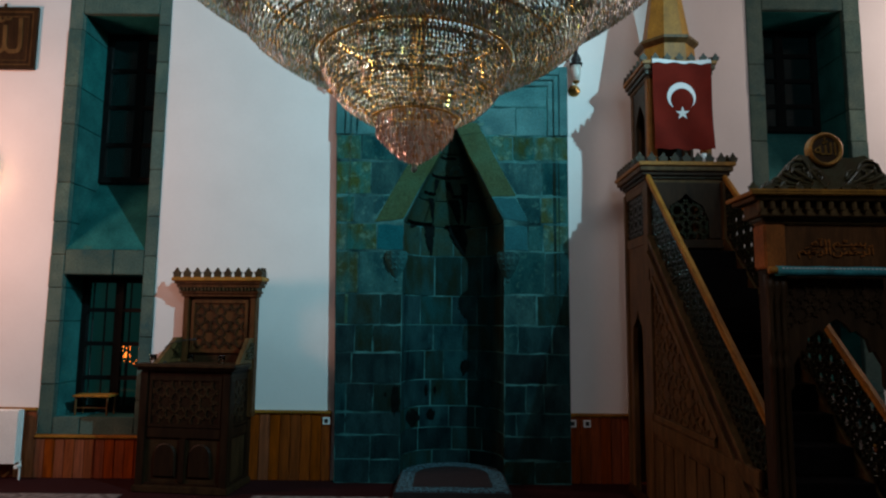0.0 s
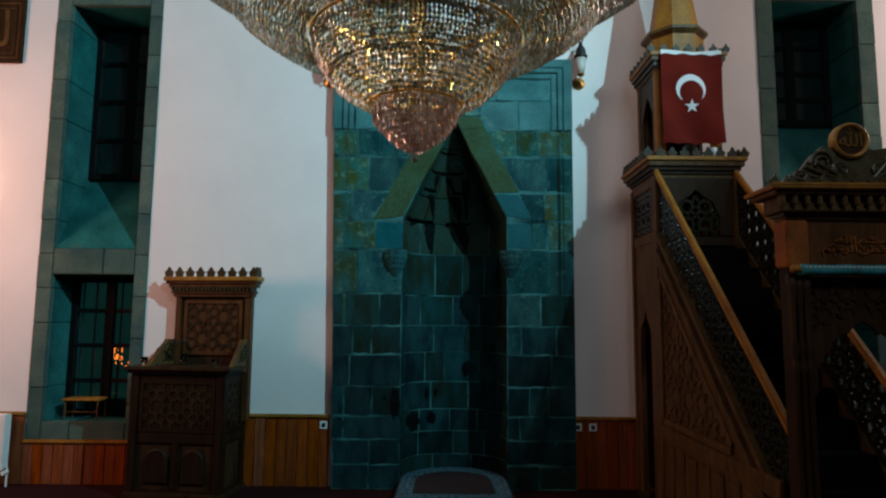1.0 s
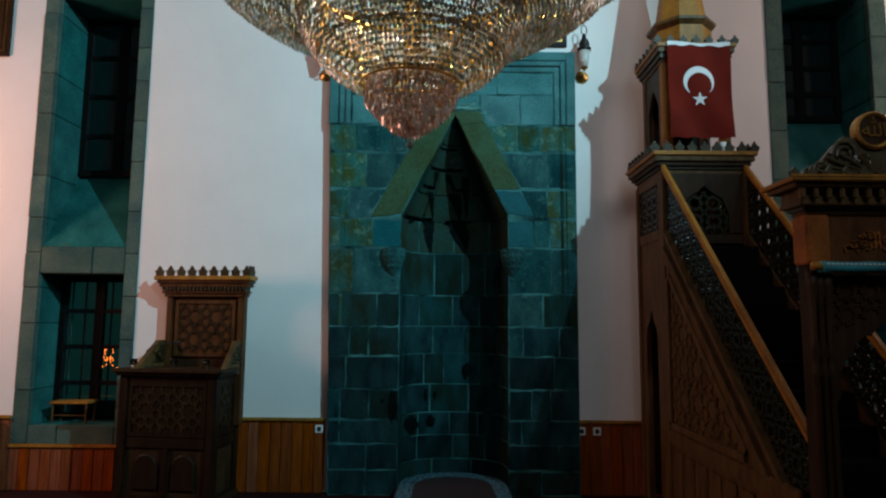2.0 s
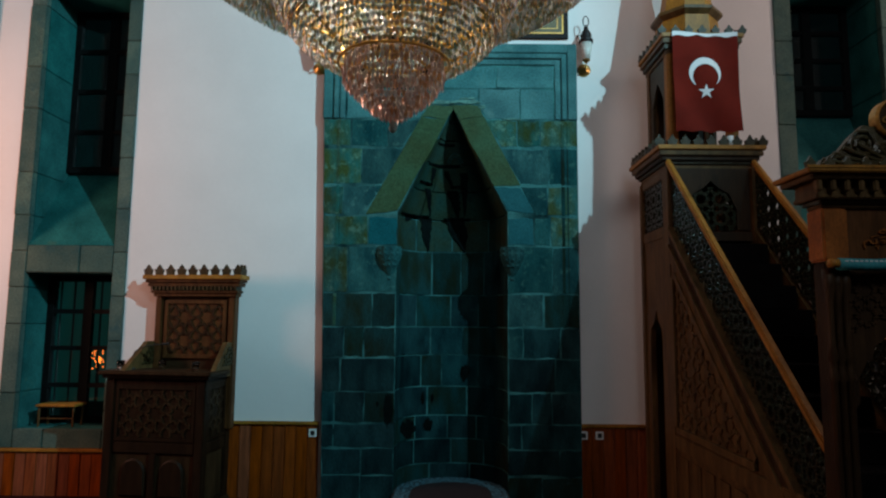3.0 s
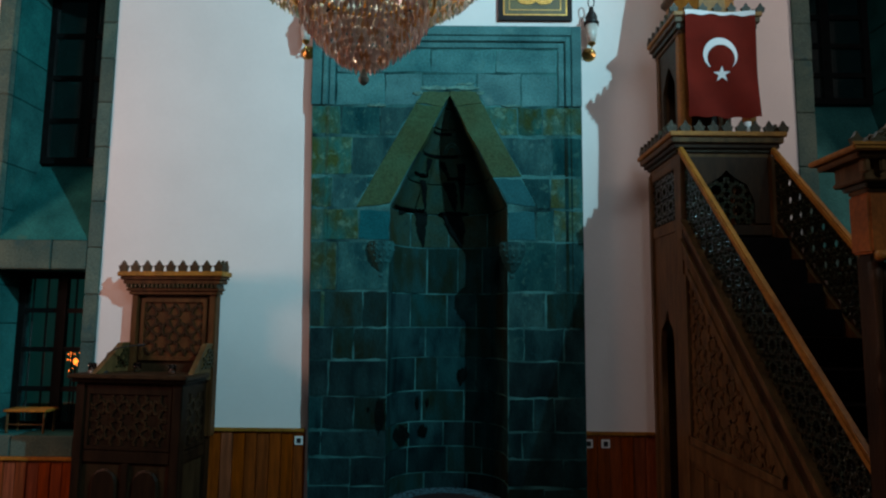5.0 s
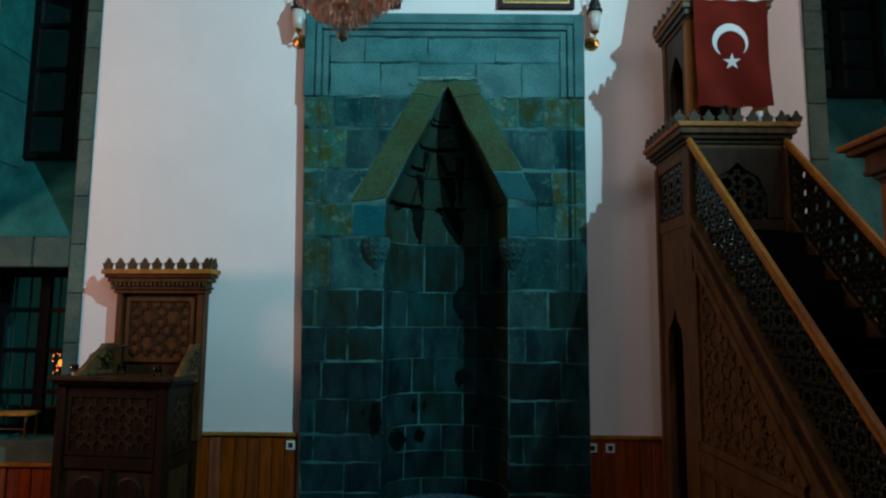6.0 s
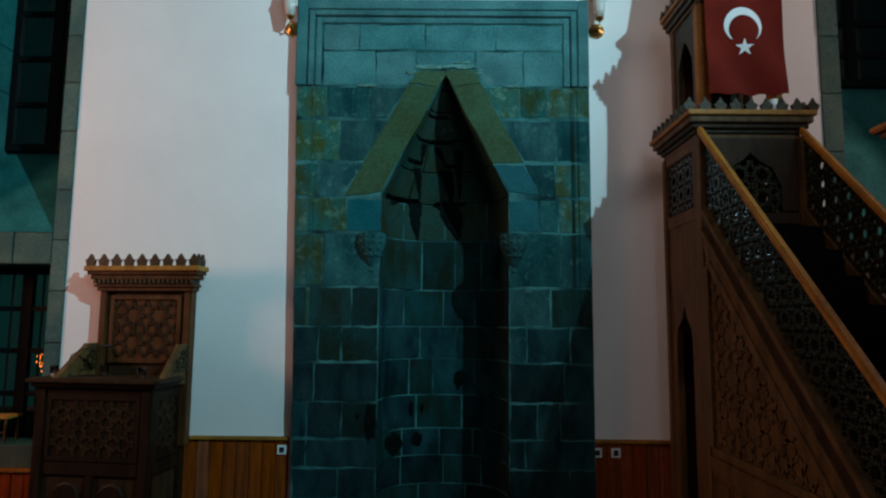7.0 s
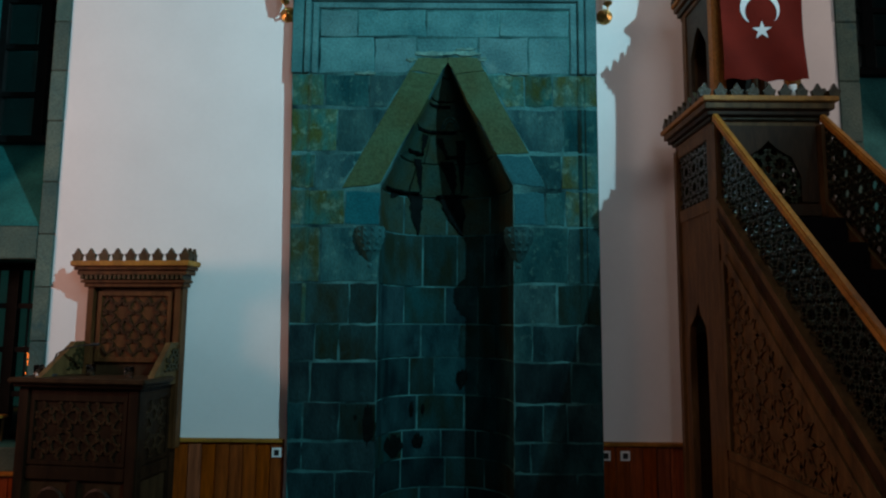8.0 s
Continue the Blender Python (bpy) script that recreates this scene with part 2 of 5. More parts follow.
def prism(bm, poly, a0, a1, put, inset=0.0):
    """A polygon in (u, v) carried from depth a0 (front) to a1; put(u, v, a) gives the place. inset: a chamfer round the front."""
    n = len(poly)
    cu, cv = sum(p[0] for p in poly) / n, sum(p[1] for p in poly) / n
    rings = []
    if inset:
        small = []
        for u, v in poly:
            d = math.hypot(u - cu, v - cv) or 1
            small.append((u - (u - cu) / d * inset * 1.4, v - (v - cv) / d * inset * 1.4))
        rings = [[bm.verts.new(put(u, v, a0)) for u, v in small], [bm.verts.new(put(u, v, a0 + (inset if a1 > a0 else -inset))) for u, v in poly]]
    else:
        rings = [[bm.verts.new(put(u, v, a0)) for u, v in poly]]
    rings.append([bm.verts.new(put(u, v, a1)) for u, v in poly])
    bm.faces.new(rings[0])
    bm.faces.new(rings[-1][::-1])
    for r, s in zip(rings, rings[1:]):
        for i in range(n):
            j = (i + 1) % n
            bm.faces.new((r[i], s[i], s[j], r[j]))


def lathe(bm, profile, n, c=(0, 0, 0), turn=0.0, m=None):
    """A profile of (radius, height) turned round the z axis at c."""
    rings = []
    for r, z in profile:
        ring = []
        for i in range(n):
            a = turn + 2 * math.pi * i / n
            p = Vector((r * math.cos(a), r * math.sin(a), z))
            ring.append(bm.verts.new((m @ p if m else p) + Vector(c)))
        rings.append(ring)
    for a, b in zip(rings, rings[1:]):
        for i in range(n):
            j = (i + 1) % n
            bm.faces.new((a[i], a[j], b[j], b[i]))
    bm.faces.new(rings[0][::-1])
    bm.faces.new(rings[-1])


def torus(bm, c, r, t, n=48, k=6):
    rings = []
    for i in range(n):
        a = 2 * math.pi * i / n
        rings.append([bm.verts.new((c[0] + (r + t * math.cos(b)) * math.cos(a), c[1] + (r + t * math.cos(b)) * math.sin(a), c[2] + t * math.sin(b))) for b in (2 * math.pi * j / k for j in range(k))])
    for i in range(n):
        p, q = rings[i], rings[(i + 1) % n]
        for j in range(k):
            bm.faces.new((p[j], q[j], q[(j + 1) % k], p[(j + 1) % k]))


def tube(bm, pts, r, k=6):
    """A round bar along points."""
    rings = []
    for i, p in enumerate(pts):
        p = Vector(p)
        d = (Vector(pts[min(i + 1, len(pts) - 1)]) - Vector(pts[max(i - 1, 0)])).normalized()
        s = d.orthogonal().normalized()
        t = d.cross(s)
        rings.append([bm.verts.new(p + r * (s * math.cos(2 * math.pi * j / k) + t * math.sin(2 * math.pi * j / k))) for j in range(k)])
    for a, b in zip(rings, rings[1:]):
        for j in range(k):
            bm.faces.new((a[j], a[(j + 1) % k], b[(j + 1) % k], b[j]))
    bm.faces.new(rings[0][::-1])
    bm.faces.new(rings[-1])


def clip_half(poly, a, b):
    """The part of a polygon on the left of the line from a to b."""
    out = []
    side = lambda p: (b[0] - a[0]) * (p[1] - a[1]) - (b[1] - a[1]) * (p[0] - a[0])
    for i, p in enumerate(poly):
        q = poly[(i + 1) % len(poly)]
        sp, sq = side(p), side(q)
        if sp >= 0:
            out.append(p)
        if sp * sq < 0:
            k = sp / (sp - sq)
            out.append((p[0] + k * (q[0] - p[0]), p[1] + k * (q[1] - p[1])))
    return out


def clip_segment(p, q, poly):
    """The part of the segment pq inside a convex, counter-clockwise polygon, or None."""
    t0, t1 = 0.0, 1.0
    for i, a in enumerate(poly):
        b = poly[(i + 1) % len(poly)]
        sp = (b[0] - a[0]) * (p[1] - a[1]) - (b[1] - a[1]) * (p[0] - a[0])
        sq = (b[0] - a[0]) * (q[1] - a[1]) - (b[1] - a[1]) * (q[0] - a[0])
        if sp < 0 and sq < 0:
            return None
        if sp * sq < 0:
            k = sp / (sp - sq)
            if sp < 0:
                t0 = max(t0, k)
            else:
                t1 = min(t1, k)
    if t1 - t0 < 0.05:
        return None
    f = lambda t: (p[0] + t * (q[0] - p[0]), p[1] + t * (q[1] - p[1]))
    return f(t0), f(t1)


def straps(bm, poly, cell, width, a0, a1, put, skew=0.0):
    """Star-and-cross strapwork over a convex polygon in (u, v), from depth a0 to a1."""
    us, vs = [p[0] for p in poly], [p[1] for p in poly]
    nu, nv = int((max(us) - min(us)) / cell) + 2, int((max(vs) - min(vs)) / cell) + 2
    u0, v0 = (max(us) + min(us)) / 2 - nu * cell / 2, (max(vs) + min(vs)) / 2 - nv * cell / 2
    for i in range(nu):
        for j in range(nv):
            cu, cv = u0 + (i + 0.5) * cell, v0 + (j + 0.5) * cell
            star = [(cu + (cell * 0.5 if k % 2 == 0 else cell * 0.27) * math.cos(k * math.pi / 8 + skew), cv + (cell * 0.5 if k % 2 == 0 else cell * 0.27) * math.sin(k * math.pi / 8 + skew)) for k in range(16)]
            segs = [(star[k], star[(k + 1) % 16]) for k in range(16)]
            segs += [(star[k], (cu + cell * 0.5 * (1 if math.cos(k * math.pi / 8) > 0 else -1), cv + cell * 0.5 * (1 if math.sin(k * math.pi / 8) > 0 else -1))) for k in (2, 6, 10, 14)]
            for p, q in segs:
                s = clip_segment(p, q, poly)
                if not s:
                    continue
                (x, y), (z, w) = s
                d = math.hypot(z - x, w - y)
                if d < width * 0.3:
                    continue
                nx, ny = -(w - y) / d * width / 2, (z - x) / d * width / 2
                prism(bm, [(x + nx, y + ny), (x - nx, y - ny), (z - nx, w - ny), (z + nx, w + ny)], a0, a1, put)


def shared_boxes(name, boxes_, mat_of, parent):
    """Boxes (x0, x1, y0, y1, z0, z1) as pieces of their own, chamfered at their edges."""
    cache = {}
    for i, (x0, x1, y0, y1, z0, z1) in enumerate(boxes_):
        mat = mat_of(i)
        key = (round(x1 - x0, 3), round(y1 - y0, 3), round(z1 - z0, 3), mat.name)
        if key not in cache:
            bm = boxed(0, key[0], 0, key[1], 0, key[2], min(0.008, key[0] / 5, key[1] / 5))
            bmesh.ops.recalc_face_normals(bm, faces=bm.faces)
            me = bpy.data.meshes.new(name)
            bm.to_mesh(me), bm.free()
            me.materials.append(mat)
            cache[key] = me
        ob = new(name, cache[key])
        ob.parent = parent
        ob.matrix_parent_inverse = world_of(parent).inverted()
        ob.matrix_basis = Matrix.Translation((x0, y0, z0))


def face_y(u, v, a):
    """Facing the hall: u along x, v up, depth along y."""
    return (u, a, v)


def face_x(u, v, a):
    """Facing west: u along y, v up, depth along x."""
    return (a, u, v)


rnd = random.Random(7)

# ---- the hall ----
WALL, BACK = 6.75, 7.35
MIH = (-1.24, 1.40, 4.72)
HOLES = [(-4.52, -3.30, 0.46, 5.60), (3.56, 4.92, 0.46, 5.66), (MIH[0] + 0.06, MIH[1], 0.0, MIH[2])]
bm = bmesh.new()
xs = sorted({-7.5, 7.5, *(h[0] for h in HOLES), *(h[1] for h in HOLES)})
for a, b in zip(xs, xs[1:]):
    hole = next((h for h in HOLES if h[0] <= a and b <= h[1]), None)
    spans = [(0, 9.0)] if not hole else [(0, hole[2]), (hole[3], 9.0)] if len(hole) == 4 and hole[3] != MIH[2] else [(MIH[2], 9.0)]
    for z0, z1 in spans:
        if z1 > z0:
            box(bm, a, b, WALL, BACK, z0, z1)
tagged(part("wall_north", bm, PLASTER), "white plastered wall of the prayer hall", "wall", kind="structure")
# unseen walls that close the hall, dark so that little light bounces
for nm, dims in (("wall_south", (-7.5, 7.5, -9.3, -9.0, 0, 9)), ("wall_west", (-7.8, -7.5, -9.3, BACK, 0, 9)), ("wall_east", (7.5, 7.8, -9.3, BACK, 0, 9))):
    tagged(part(nm, boxed(*dims), LOW_BOUNCE), "unseen wall of the prayer hall, dimmed to limit bounced light", "wall", kind="structure")
tagged(part("ceiling", boxed(-7.8, 7.8, -9.3, BACK, 9.0, 9.3), PLASTER), "white plastered ceiling", "ceiling", kind="structure")
floor = tagged(part("floor", boxed(-7.8, 7.8, -9.3, BACK, -0.2, 0.0), CARPET), "dark red patterned wall-to-wall carpet", "floor", kind="structure")
for x0, x1 in ((-7.4, -3.2), (-1.9, 1.9)):
    part("border", boxed(x0, x1, 5.85, 6.1, 0.001, 0.006), CARPET_BAND, floor, "pale patterned carpet border")

# wainscot of pine planks with a cap rail
wainscot = thing("trim", (0, WALL, 0), "orange-brown pine plank wainscot with a cap rail", "wainscot", kind="structure")
planks = []
for x0, x1, top in ((-7.45, -4.52, 0.72), (-4.52, -3.30, 0.43), (-3.30, MIH[0], 0.72), (MIH[1], 3.56, 0.72), (3.56, 4.92, 0.43), (4.92, 7.45, 0.72)):
    n = max(1, round((x1 - x0) / 0.115))
    w = (x1 - x0) / n
    for i in range(n):
        planks.append((x0 + i * w + 0.002, x0 + (i + 1) * w - 0.002, WALL - 0.022 - 0.004 * (i % 2), WALL - 0.002, 0.0, top))
    part("cap_rail", boxed(x0, x1, WALL - 0.045, WALL - 0.001, top, top + 0.035, 0.008), HONEY, wainscot, "honey-coloured cap rail")

# ---- windows in deep stone reveals ----


def window(n, x0, x1, xo0, xo1, top, zo, slope):
    """Stone surround with a tall upper opening over a sloping sill, and a barred window below."""
    w = thing("window_%d" % n, ((x0 + x1) / 2, WALL, 0.46), "tall grey stone window surround with a sloping sill and a dark framed window below", "window", kind="structure")
    stones = []
    f = WALL - 0.012
    for a, b in ((xo0, x0), (x1, xo1)):
        z = 0.46
        while z < zo - 0.05:
            h = min(rnd.choice((0.38, 0.46, 0.55, 0.7)), zo - z)
            if zo - z - h < 0.2:
                h = zo - z
            stones.append((a, b, f + rnd.uniform(-0.004, 0.004), BACK, z + 0.002, z + h - 0.002))
            z += h
    m = (x0 + x1) / 2
    stones += [(x0 + 0.001, m + 0.1, f, BACK, 2.245, 2.53), (m + 0.104, x1 - 0.001, f + 0.003, BACK, 2.245, 2.53)]
    stones += [(x0 + 0.001, m - 0.15, f, BACK, 0.46, 0.65), (m - 0.146, x1 - 0.001, f + 0.003, BACK, 0.46, 0.65)]
    stones += [(x0 + 0.001, x1 - 0.001, f, BACK, top, zo)]
    skin = f + 0.07
    shared_boxes("stone", [(a, b, y, skin, c, d) for a, b, y, _, c, d in stones], lambda i: FRAME_STONE, w)
    # same blocks behind the face, coloured as if lit by teal light alone
    shared_boxes("reveal_stone", [(a, b, skin + 0.001, BACK, c, d) for a, b, y, _, c, d in stones], lambda i: REVEAL_TEAL_LIT, w)
    bm = bmesh.new()
    prism(bm, [(f + 0.004, 2.531), (BACK, 2.531), (BACK, slope)], x0 + 0.002, x1 - 0.002, face_x)
    part("sloping_sill", bm, REVEAL_TEAL_LIT, w, "sloping stone sill")
    for z0, z1, y, nx, nz in ((slope + 0.01, top, BACK - 0.06, 2, 4), (0.652, 2.243, 7.14, 2, 4)):
        fr = bmesh.new()
        box(fr, x0 + 0.003, x0 + 0.07, y, y + 0.06, z0, z1), box(fr, x1 - 0.07, x1 - 0.003, y, y + 0.06, z0, z1)
        box(fr, x0 + 0.07, x1 - 0.07, y, y + 0.06, z0, z0 + 0.07), box(fr, x0 + 0.07, x1 - 0.07, y, y + 0.06, z1 - 0.07, z1)
        for i in range(1, nx):
            c = x0 + (x1 - x0) * i / nx
            box(fr, c - 0.05, c + 0.05, y - 0.004, y + 0.056, z0 + 0.07, z1 - 0.07)
        for j in range(1, nz):
            c = z0 + (z1 - z0) * j / nz
            box(fr, x0 + 0.07, x1 - 0.07, y + 0.006, y + 0.05, c - 0.025, c + 0.025)
        frame_part = part("window_frame", fr, FRAME_BLACK, w, "black window frame")
        for i in range(nx):
            for j in range(nz):
                a, b = x0 + (x1 - x0) * i / nx, x0 + (x1 - x0) * (i + 1) / nx
                c, d = z0 + (z1 - z0) * j / nz, z0 + (z1 - z0) * (j + 1) / nz
                p = part("pane", boxed(a + 0.03, b - 0.03, y + 0.026, y + 0.032, c + 0.02, d - 0.02), PANE, frame_part)
                p.visible_shadow = False
    for i in range(6):
        c = x0 + (x1 - x0) * (i + 0.5) / 6
        bm = bmesh.new()
        tube(bm, [(c, 7.27, 0.65), (c, 7.27, 2.245)], 0.011)
        part("bar", bm, IRON, w, "black iron window bar")


window(1, -4.35, -3.445, -4.52, -3.30, 5.37, 5.60, 3.42)
window(2, 3.75, 4.72, 3.56, 4.92, 5.50, 5.66, 4.16)

# ---- mihrab ----
FACE = 6.66
mih = thing("mihrab", (0.09, FACE, 0), "tall prayer niche of teal-grey and ochre stone blocks with a pointed arch", "mihrab", kind="structure")
NL, NR, SPRING, APEX = -0.478, 0.667, 2.90, 4.00
OUT_L, OUT_R, OUT_TL, OUT_TR = (-0.81, 2.87), (0.945, 2.88), (-0.177, 4.04), (0.36, 4.05)
NC, HALF, DEEP = (NL + NR) / 2, (NR - NL) / 2, 0.58


def west(z):
    """The leaning west edge of the stonework."""
    return -1.188 - 0.021 * z


def bow(c):
    """Plan of the hollow: its depth, 0 to 1, at c from -1 to 1 across it."""
    return max(0.0, 1 - abs(c) ** 2.7) ** (1 / 2.7)



# the mortared core behind the facing stones
bm = bmesh.new()
core = FACE + 0.001
prism(bm, [(west(0), 0), (NL, 0), (NL, SPRING), (NC, APEX), (NC, MIH[2]), (west(MIH[2]), MIH[2])], core, BACK, face_y)
prism(bm, [(NR, 0), (MIH[1], 0), (MIH[1], MIH[2]), (NC, MIH[2]), (NC, APEX), (NR, SPRING)], core, BACK, face_y)
box(bm, NL, NR, FACE + DEEP + 0.07, BACK, 0, APEX)
part("core", bm, MORTAR, mih, "pale mortar between the stones")

ROWS_Z = [0.0, 0.25, 0.509, 0.756, 1.066, 1.407, 1.712, 2.058, 2.54, 2.858, 3.181, 3.585, 3.891]
LEFT = [[-0.8], [-0.8], [-1.08], [-1.08, -0.78], [-1.03], [-1.0, -0.8], [-0.72], [-0.98], [-1.09, -0.78], [-1.04, -0.7], [-0.86], [-0.98, -0.59]]
RIGHT = [[1.0], [1.18], [0.8], [0.91, 1.1], [1.14], [0.82, 1.2], [1.03], [1.13], [0.94, 1.11], [1.08], [1.1], [0.77, 1.01]]
NICHE = [[-0.13, 0.3], [-0.3, 0.1, 0.45], [-0.29, 0.06, 0.37], [-0.16, 0.27], [-0.23, -0.01, 0.39], [-0.13, 0.22], [-0.29, 0.09, 0.39], [-0.12, 0.2, 0.45], [-0.3, 0.1, 0.5]]
G = 0.008


lerp = lambda p, q, t: (p[0] + (q[0] - p[0]) * t, p[1] + (q[1] - p[1]) * t)


def stone_piece(poly, mat, y=FACE, depth=0.09):
    if len(poly) < 3:
        return
    n = len(poly)
    cu, cv = sum(p[0] for p in poly) / n, sum(p[1] for p in poly) / n
    fine_ = []
    for i, p in enumerate(poly):
        q = poly[(i + 1) % n]
        fine_ += [p, lerp(p, q, 0.34), lerp(p, q, 0.67)]
    poly = fine_
    high = 1.5 if 2.4 < cv < 3.9 and mat is not STONE_ARCH else 1.0
    gu, gv = rnd.uniform(0.002, 0.007) * high, rnd.uniform(0.004, 0.012) * high
    grown = [(u + rnd.uniform(-0.007, 0.007) - gu * max(-1, min(1, (u - cu) * 12)), v + rnd.uniform(-0.009, 0.009) - gv * max(-1, min(1, (v - cv) * 12))) for u, v in poly]
    bm = bmesh.new()
    prism(bm, grown, y + rnd.uniform(-0.004, 0.0), y + depth, face_y, 0.004)
    part("stone", bm, mat, mih)


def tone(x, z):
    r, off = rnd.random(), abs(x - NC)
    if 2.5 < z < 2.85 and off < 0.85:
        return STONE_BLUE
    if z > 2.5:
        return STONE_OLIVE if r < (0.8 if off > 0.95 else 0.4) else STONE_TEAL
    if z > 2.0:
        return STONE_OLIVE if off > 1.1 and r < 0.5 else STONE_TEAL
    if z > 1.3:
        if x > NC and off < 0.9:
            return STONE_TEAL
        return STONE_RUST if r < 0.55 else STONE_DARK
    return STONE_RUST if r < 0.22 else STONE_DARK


for k, (z0, z1) in enumerate(zip(ROWS_Z, ROWS_Z[1:])):
    for side, cuts in ((0, LEFT[k]), (1, RIGHT[k])):
        edges = [MIH[0], *cuts, NL] if side == 0 else [NR, *cuts, MIH[1]]
        if z0 >= 2.85:
            edges = [MIH[0], *cuts, NC] if side == 0 else [NC, *cuts, MIH[1]]
        for a, b in zip(edges, edges[1:]):
            poly = [(west(z0) if a == MIH[0] else a, z0), (b, z0), (b, z1), (west(z1) if a == MIH[0] else a, z1)]
            if z0 >= 2.85:
                poly = clip_half(poly, OUT_L, OUT_TL) if side == 0 else clip_half(poly, OUT_TR, OUT_R)
            if len(poly) >= 3:
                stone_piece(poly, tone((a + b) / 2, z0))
# pale stones above the arch, inside a moulded frame
for z0, z1, cuts in ((3.891, 4.23, [-0.55, -0.177, 0.36, 0.8]), (4.23, 4.48, [-0.7, -0.1, 0.55])):
    edges = [west(4.3) + 0.243, *cuts, MIH[1] - 0.243]
    for a, b in zip(edges, edges[1:]):
        poly = [(a, z0), (b, z0), (b, z1), (a, z1)]
        if z0 < 4.0:
            if b <= 0:
                poly = clip_half(poly, OUT_L, OUT_TL)
            elif a >= 0.3:
                poly = clip_half(poly, OUT_TR, OUT_R)
            else:
                poly = [(a, 4.05), (b, 4.05), (b, z1), (a, z1)]
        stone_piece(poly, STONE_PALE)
for i, (d0, d1, y0) in enumerate(((0.0, 0.098, 0.0), (0.098, 0.112, 0.012), (0.112, 0.162, -0.006), (0.162, 0.176, 0.014), (0.176, 0.232, 0.006), (0.232, 0.242, 0.022))):
    L, R, T = west(4.3), MIH[1], MIH[2]
    for a, b, c, d in ((L + d0, L + d1, 3.891, T - d0), (R - d1, R - d0, 3.891, T - d0), (L + d1, R - d1, T - d1, T - d0)):
        part("moulding", boxed(a, b, FACE - 0.02 + y0, FACE + 0.09, c, d, 0.006), STONE_PALE, mih, "pale moulded stone frame")
for a, b in ((west(3) + 0.13, west(3) + 0.165), (1.225, 1.262), (1.285, 1.30)):
    for z0, z1 in zip(ROWS_Z[6:], ROWS_Z[7:]):
        part("moulding", boxed(a, b, FACE - 0.007, FACE + 0.05, z0 + 0.008, z1 - 0.008, 0.004), STONE_OLIVE if a < 0 or z0 > 3.5 else STONE_RUST, mih, "worn vertical moulding")
# arch voussoirs
IN_L, IN_R, TOP = (NL, SPRING), (NR, SPRING), (NC, APEX)
for o0, o1, i0, spans in ((OUT_L, OUT_TL, IN_L, ((0, 0.9, STONE_ARCH),)), (OUT_R, OUT_TR, IN_R, ((0, 0.25, STONE_BLUE), (0.25, 0.9, STONE_ARCH)))):
    for t0, t1, mat in spans:
        stone_piece([lerp(o0, o1, t0), lerp(i0, TOP, t0), lerp(i0, TOP, t1), lerp(o0, o1, t1)], mat, FACE - 0.004, 0.12)
for o0, o1, i0, sgn in ((OUT_L, OUT_TL, IN_L, -1), (OUT_R, OUT_TR, IN_R, 1)):
    stone_piece([lerp(o0, o1, 0.89), lerp(i0, TOP, 0.89), (NC - sgn * 0.006, APEX), (NC - sgn * 0.006, 4.052), o1], STONE_ARCH, FACE - 0.005, 0.12)
# lime left along the top of the arch
for x, w, z, h in ((-0.06, 0.30, 4.075, 0.05), (0.22, 0.34, 4.08, 0.05), (-0.22, 0.10, 4.02, 0.05), (0.40, 0.09, 4.03, 0.04), (-0.62, 0.22, 3.895, 0.03), (0.72, 0.26, 3.895, 0.03), (0.25, 0.2, 4.12, 0.03)):
    stone_piece([(x + w / 2 * math.cos(t) * rnd.uniform(0.8, 1.1), z + h / 2 * math.sin(t) * rnd.uniform(0.6, 1.2)) for t in (2 * math.pi * i / 9 for i in range(9))], LIME, FACE - 0.007, 0.03)


# the hollow of the niche: curved stones in courses
def arc_stone(x0, x1, z0, z1, mat):
    t0, t1 = math.acos(max(-1, min(1, (x0 - NC) / HALF))), math.acos(max(-1, min(1, (x1 - NC) / HALF)))
    n = 5
    bm = bmesh.new()
    rows_ = []
    off = rnd.uniform(-0.004, 0.004)
    for s, z in ((0, z0 + G), (1, z0 + G), (1, z1 - G), (0, z1 - G)):
        row = []
        for i in range(n):
            t = t0 + (t1 - t0) * (0.02 + 0.96 * i / (n - 1))
            k = 1.0 + (0.06 if s == 0 else off)
            row.append(bm.verts.new((NC + HALF * k * math.cos(t), FACE + 0.012 + DEEP * k * bow(math.cos(t)), z)))
        rows_.append(row)
    for a in range(4):
        p, q = rows_[a], rows_[(a + 1) % 4]
        for i in range(n - 1):
            bm.faces.new((p[i], p[i + 1], q[i + 1], q[i]))
    for i in (0, n - 1):
        bm.faces.new([r[i] for r in rows_])
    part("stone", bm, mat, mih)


# dark stones in every course: the hollow's shade is put into their colour
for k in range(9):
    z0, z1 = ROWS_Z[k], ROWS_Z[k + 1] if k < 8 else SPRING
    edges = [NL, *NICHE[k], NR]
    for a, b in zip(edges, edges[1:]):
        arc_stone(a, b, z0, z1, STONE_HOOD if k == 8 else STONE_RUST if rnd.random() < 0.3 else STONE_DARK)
# mortar shell behind the curved stones
bm = bmesh.new()
shell = [[bm.verts.new((NC + HALF * 1.009 * math.cos(math.pi * i / 24), FACE + 0.012 + DEEP * 1.009 * bow(math.cos(math.pi * i / 24)), z)) for i in range(25)] for z in (0, SPRING)]
for i in range(24):
    bm.faces.new((shell[0][i], shell[0][i + 1], shell[1][i + 1], shell[1][i]))
part("mortar_shell", bm, MORTAR, mih, "mortar joints of the niche")
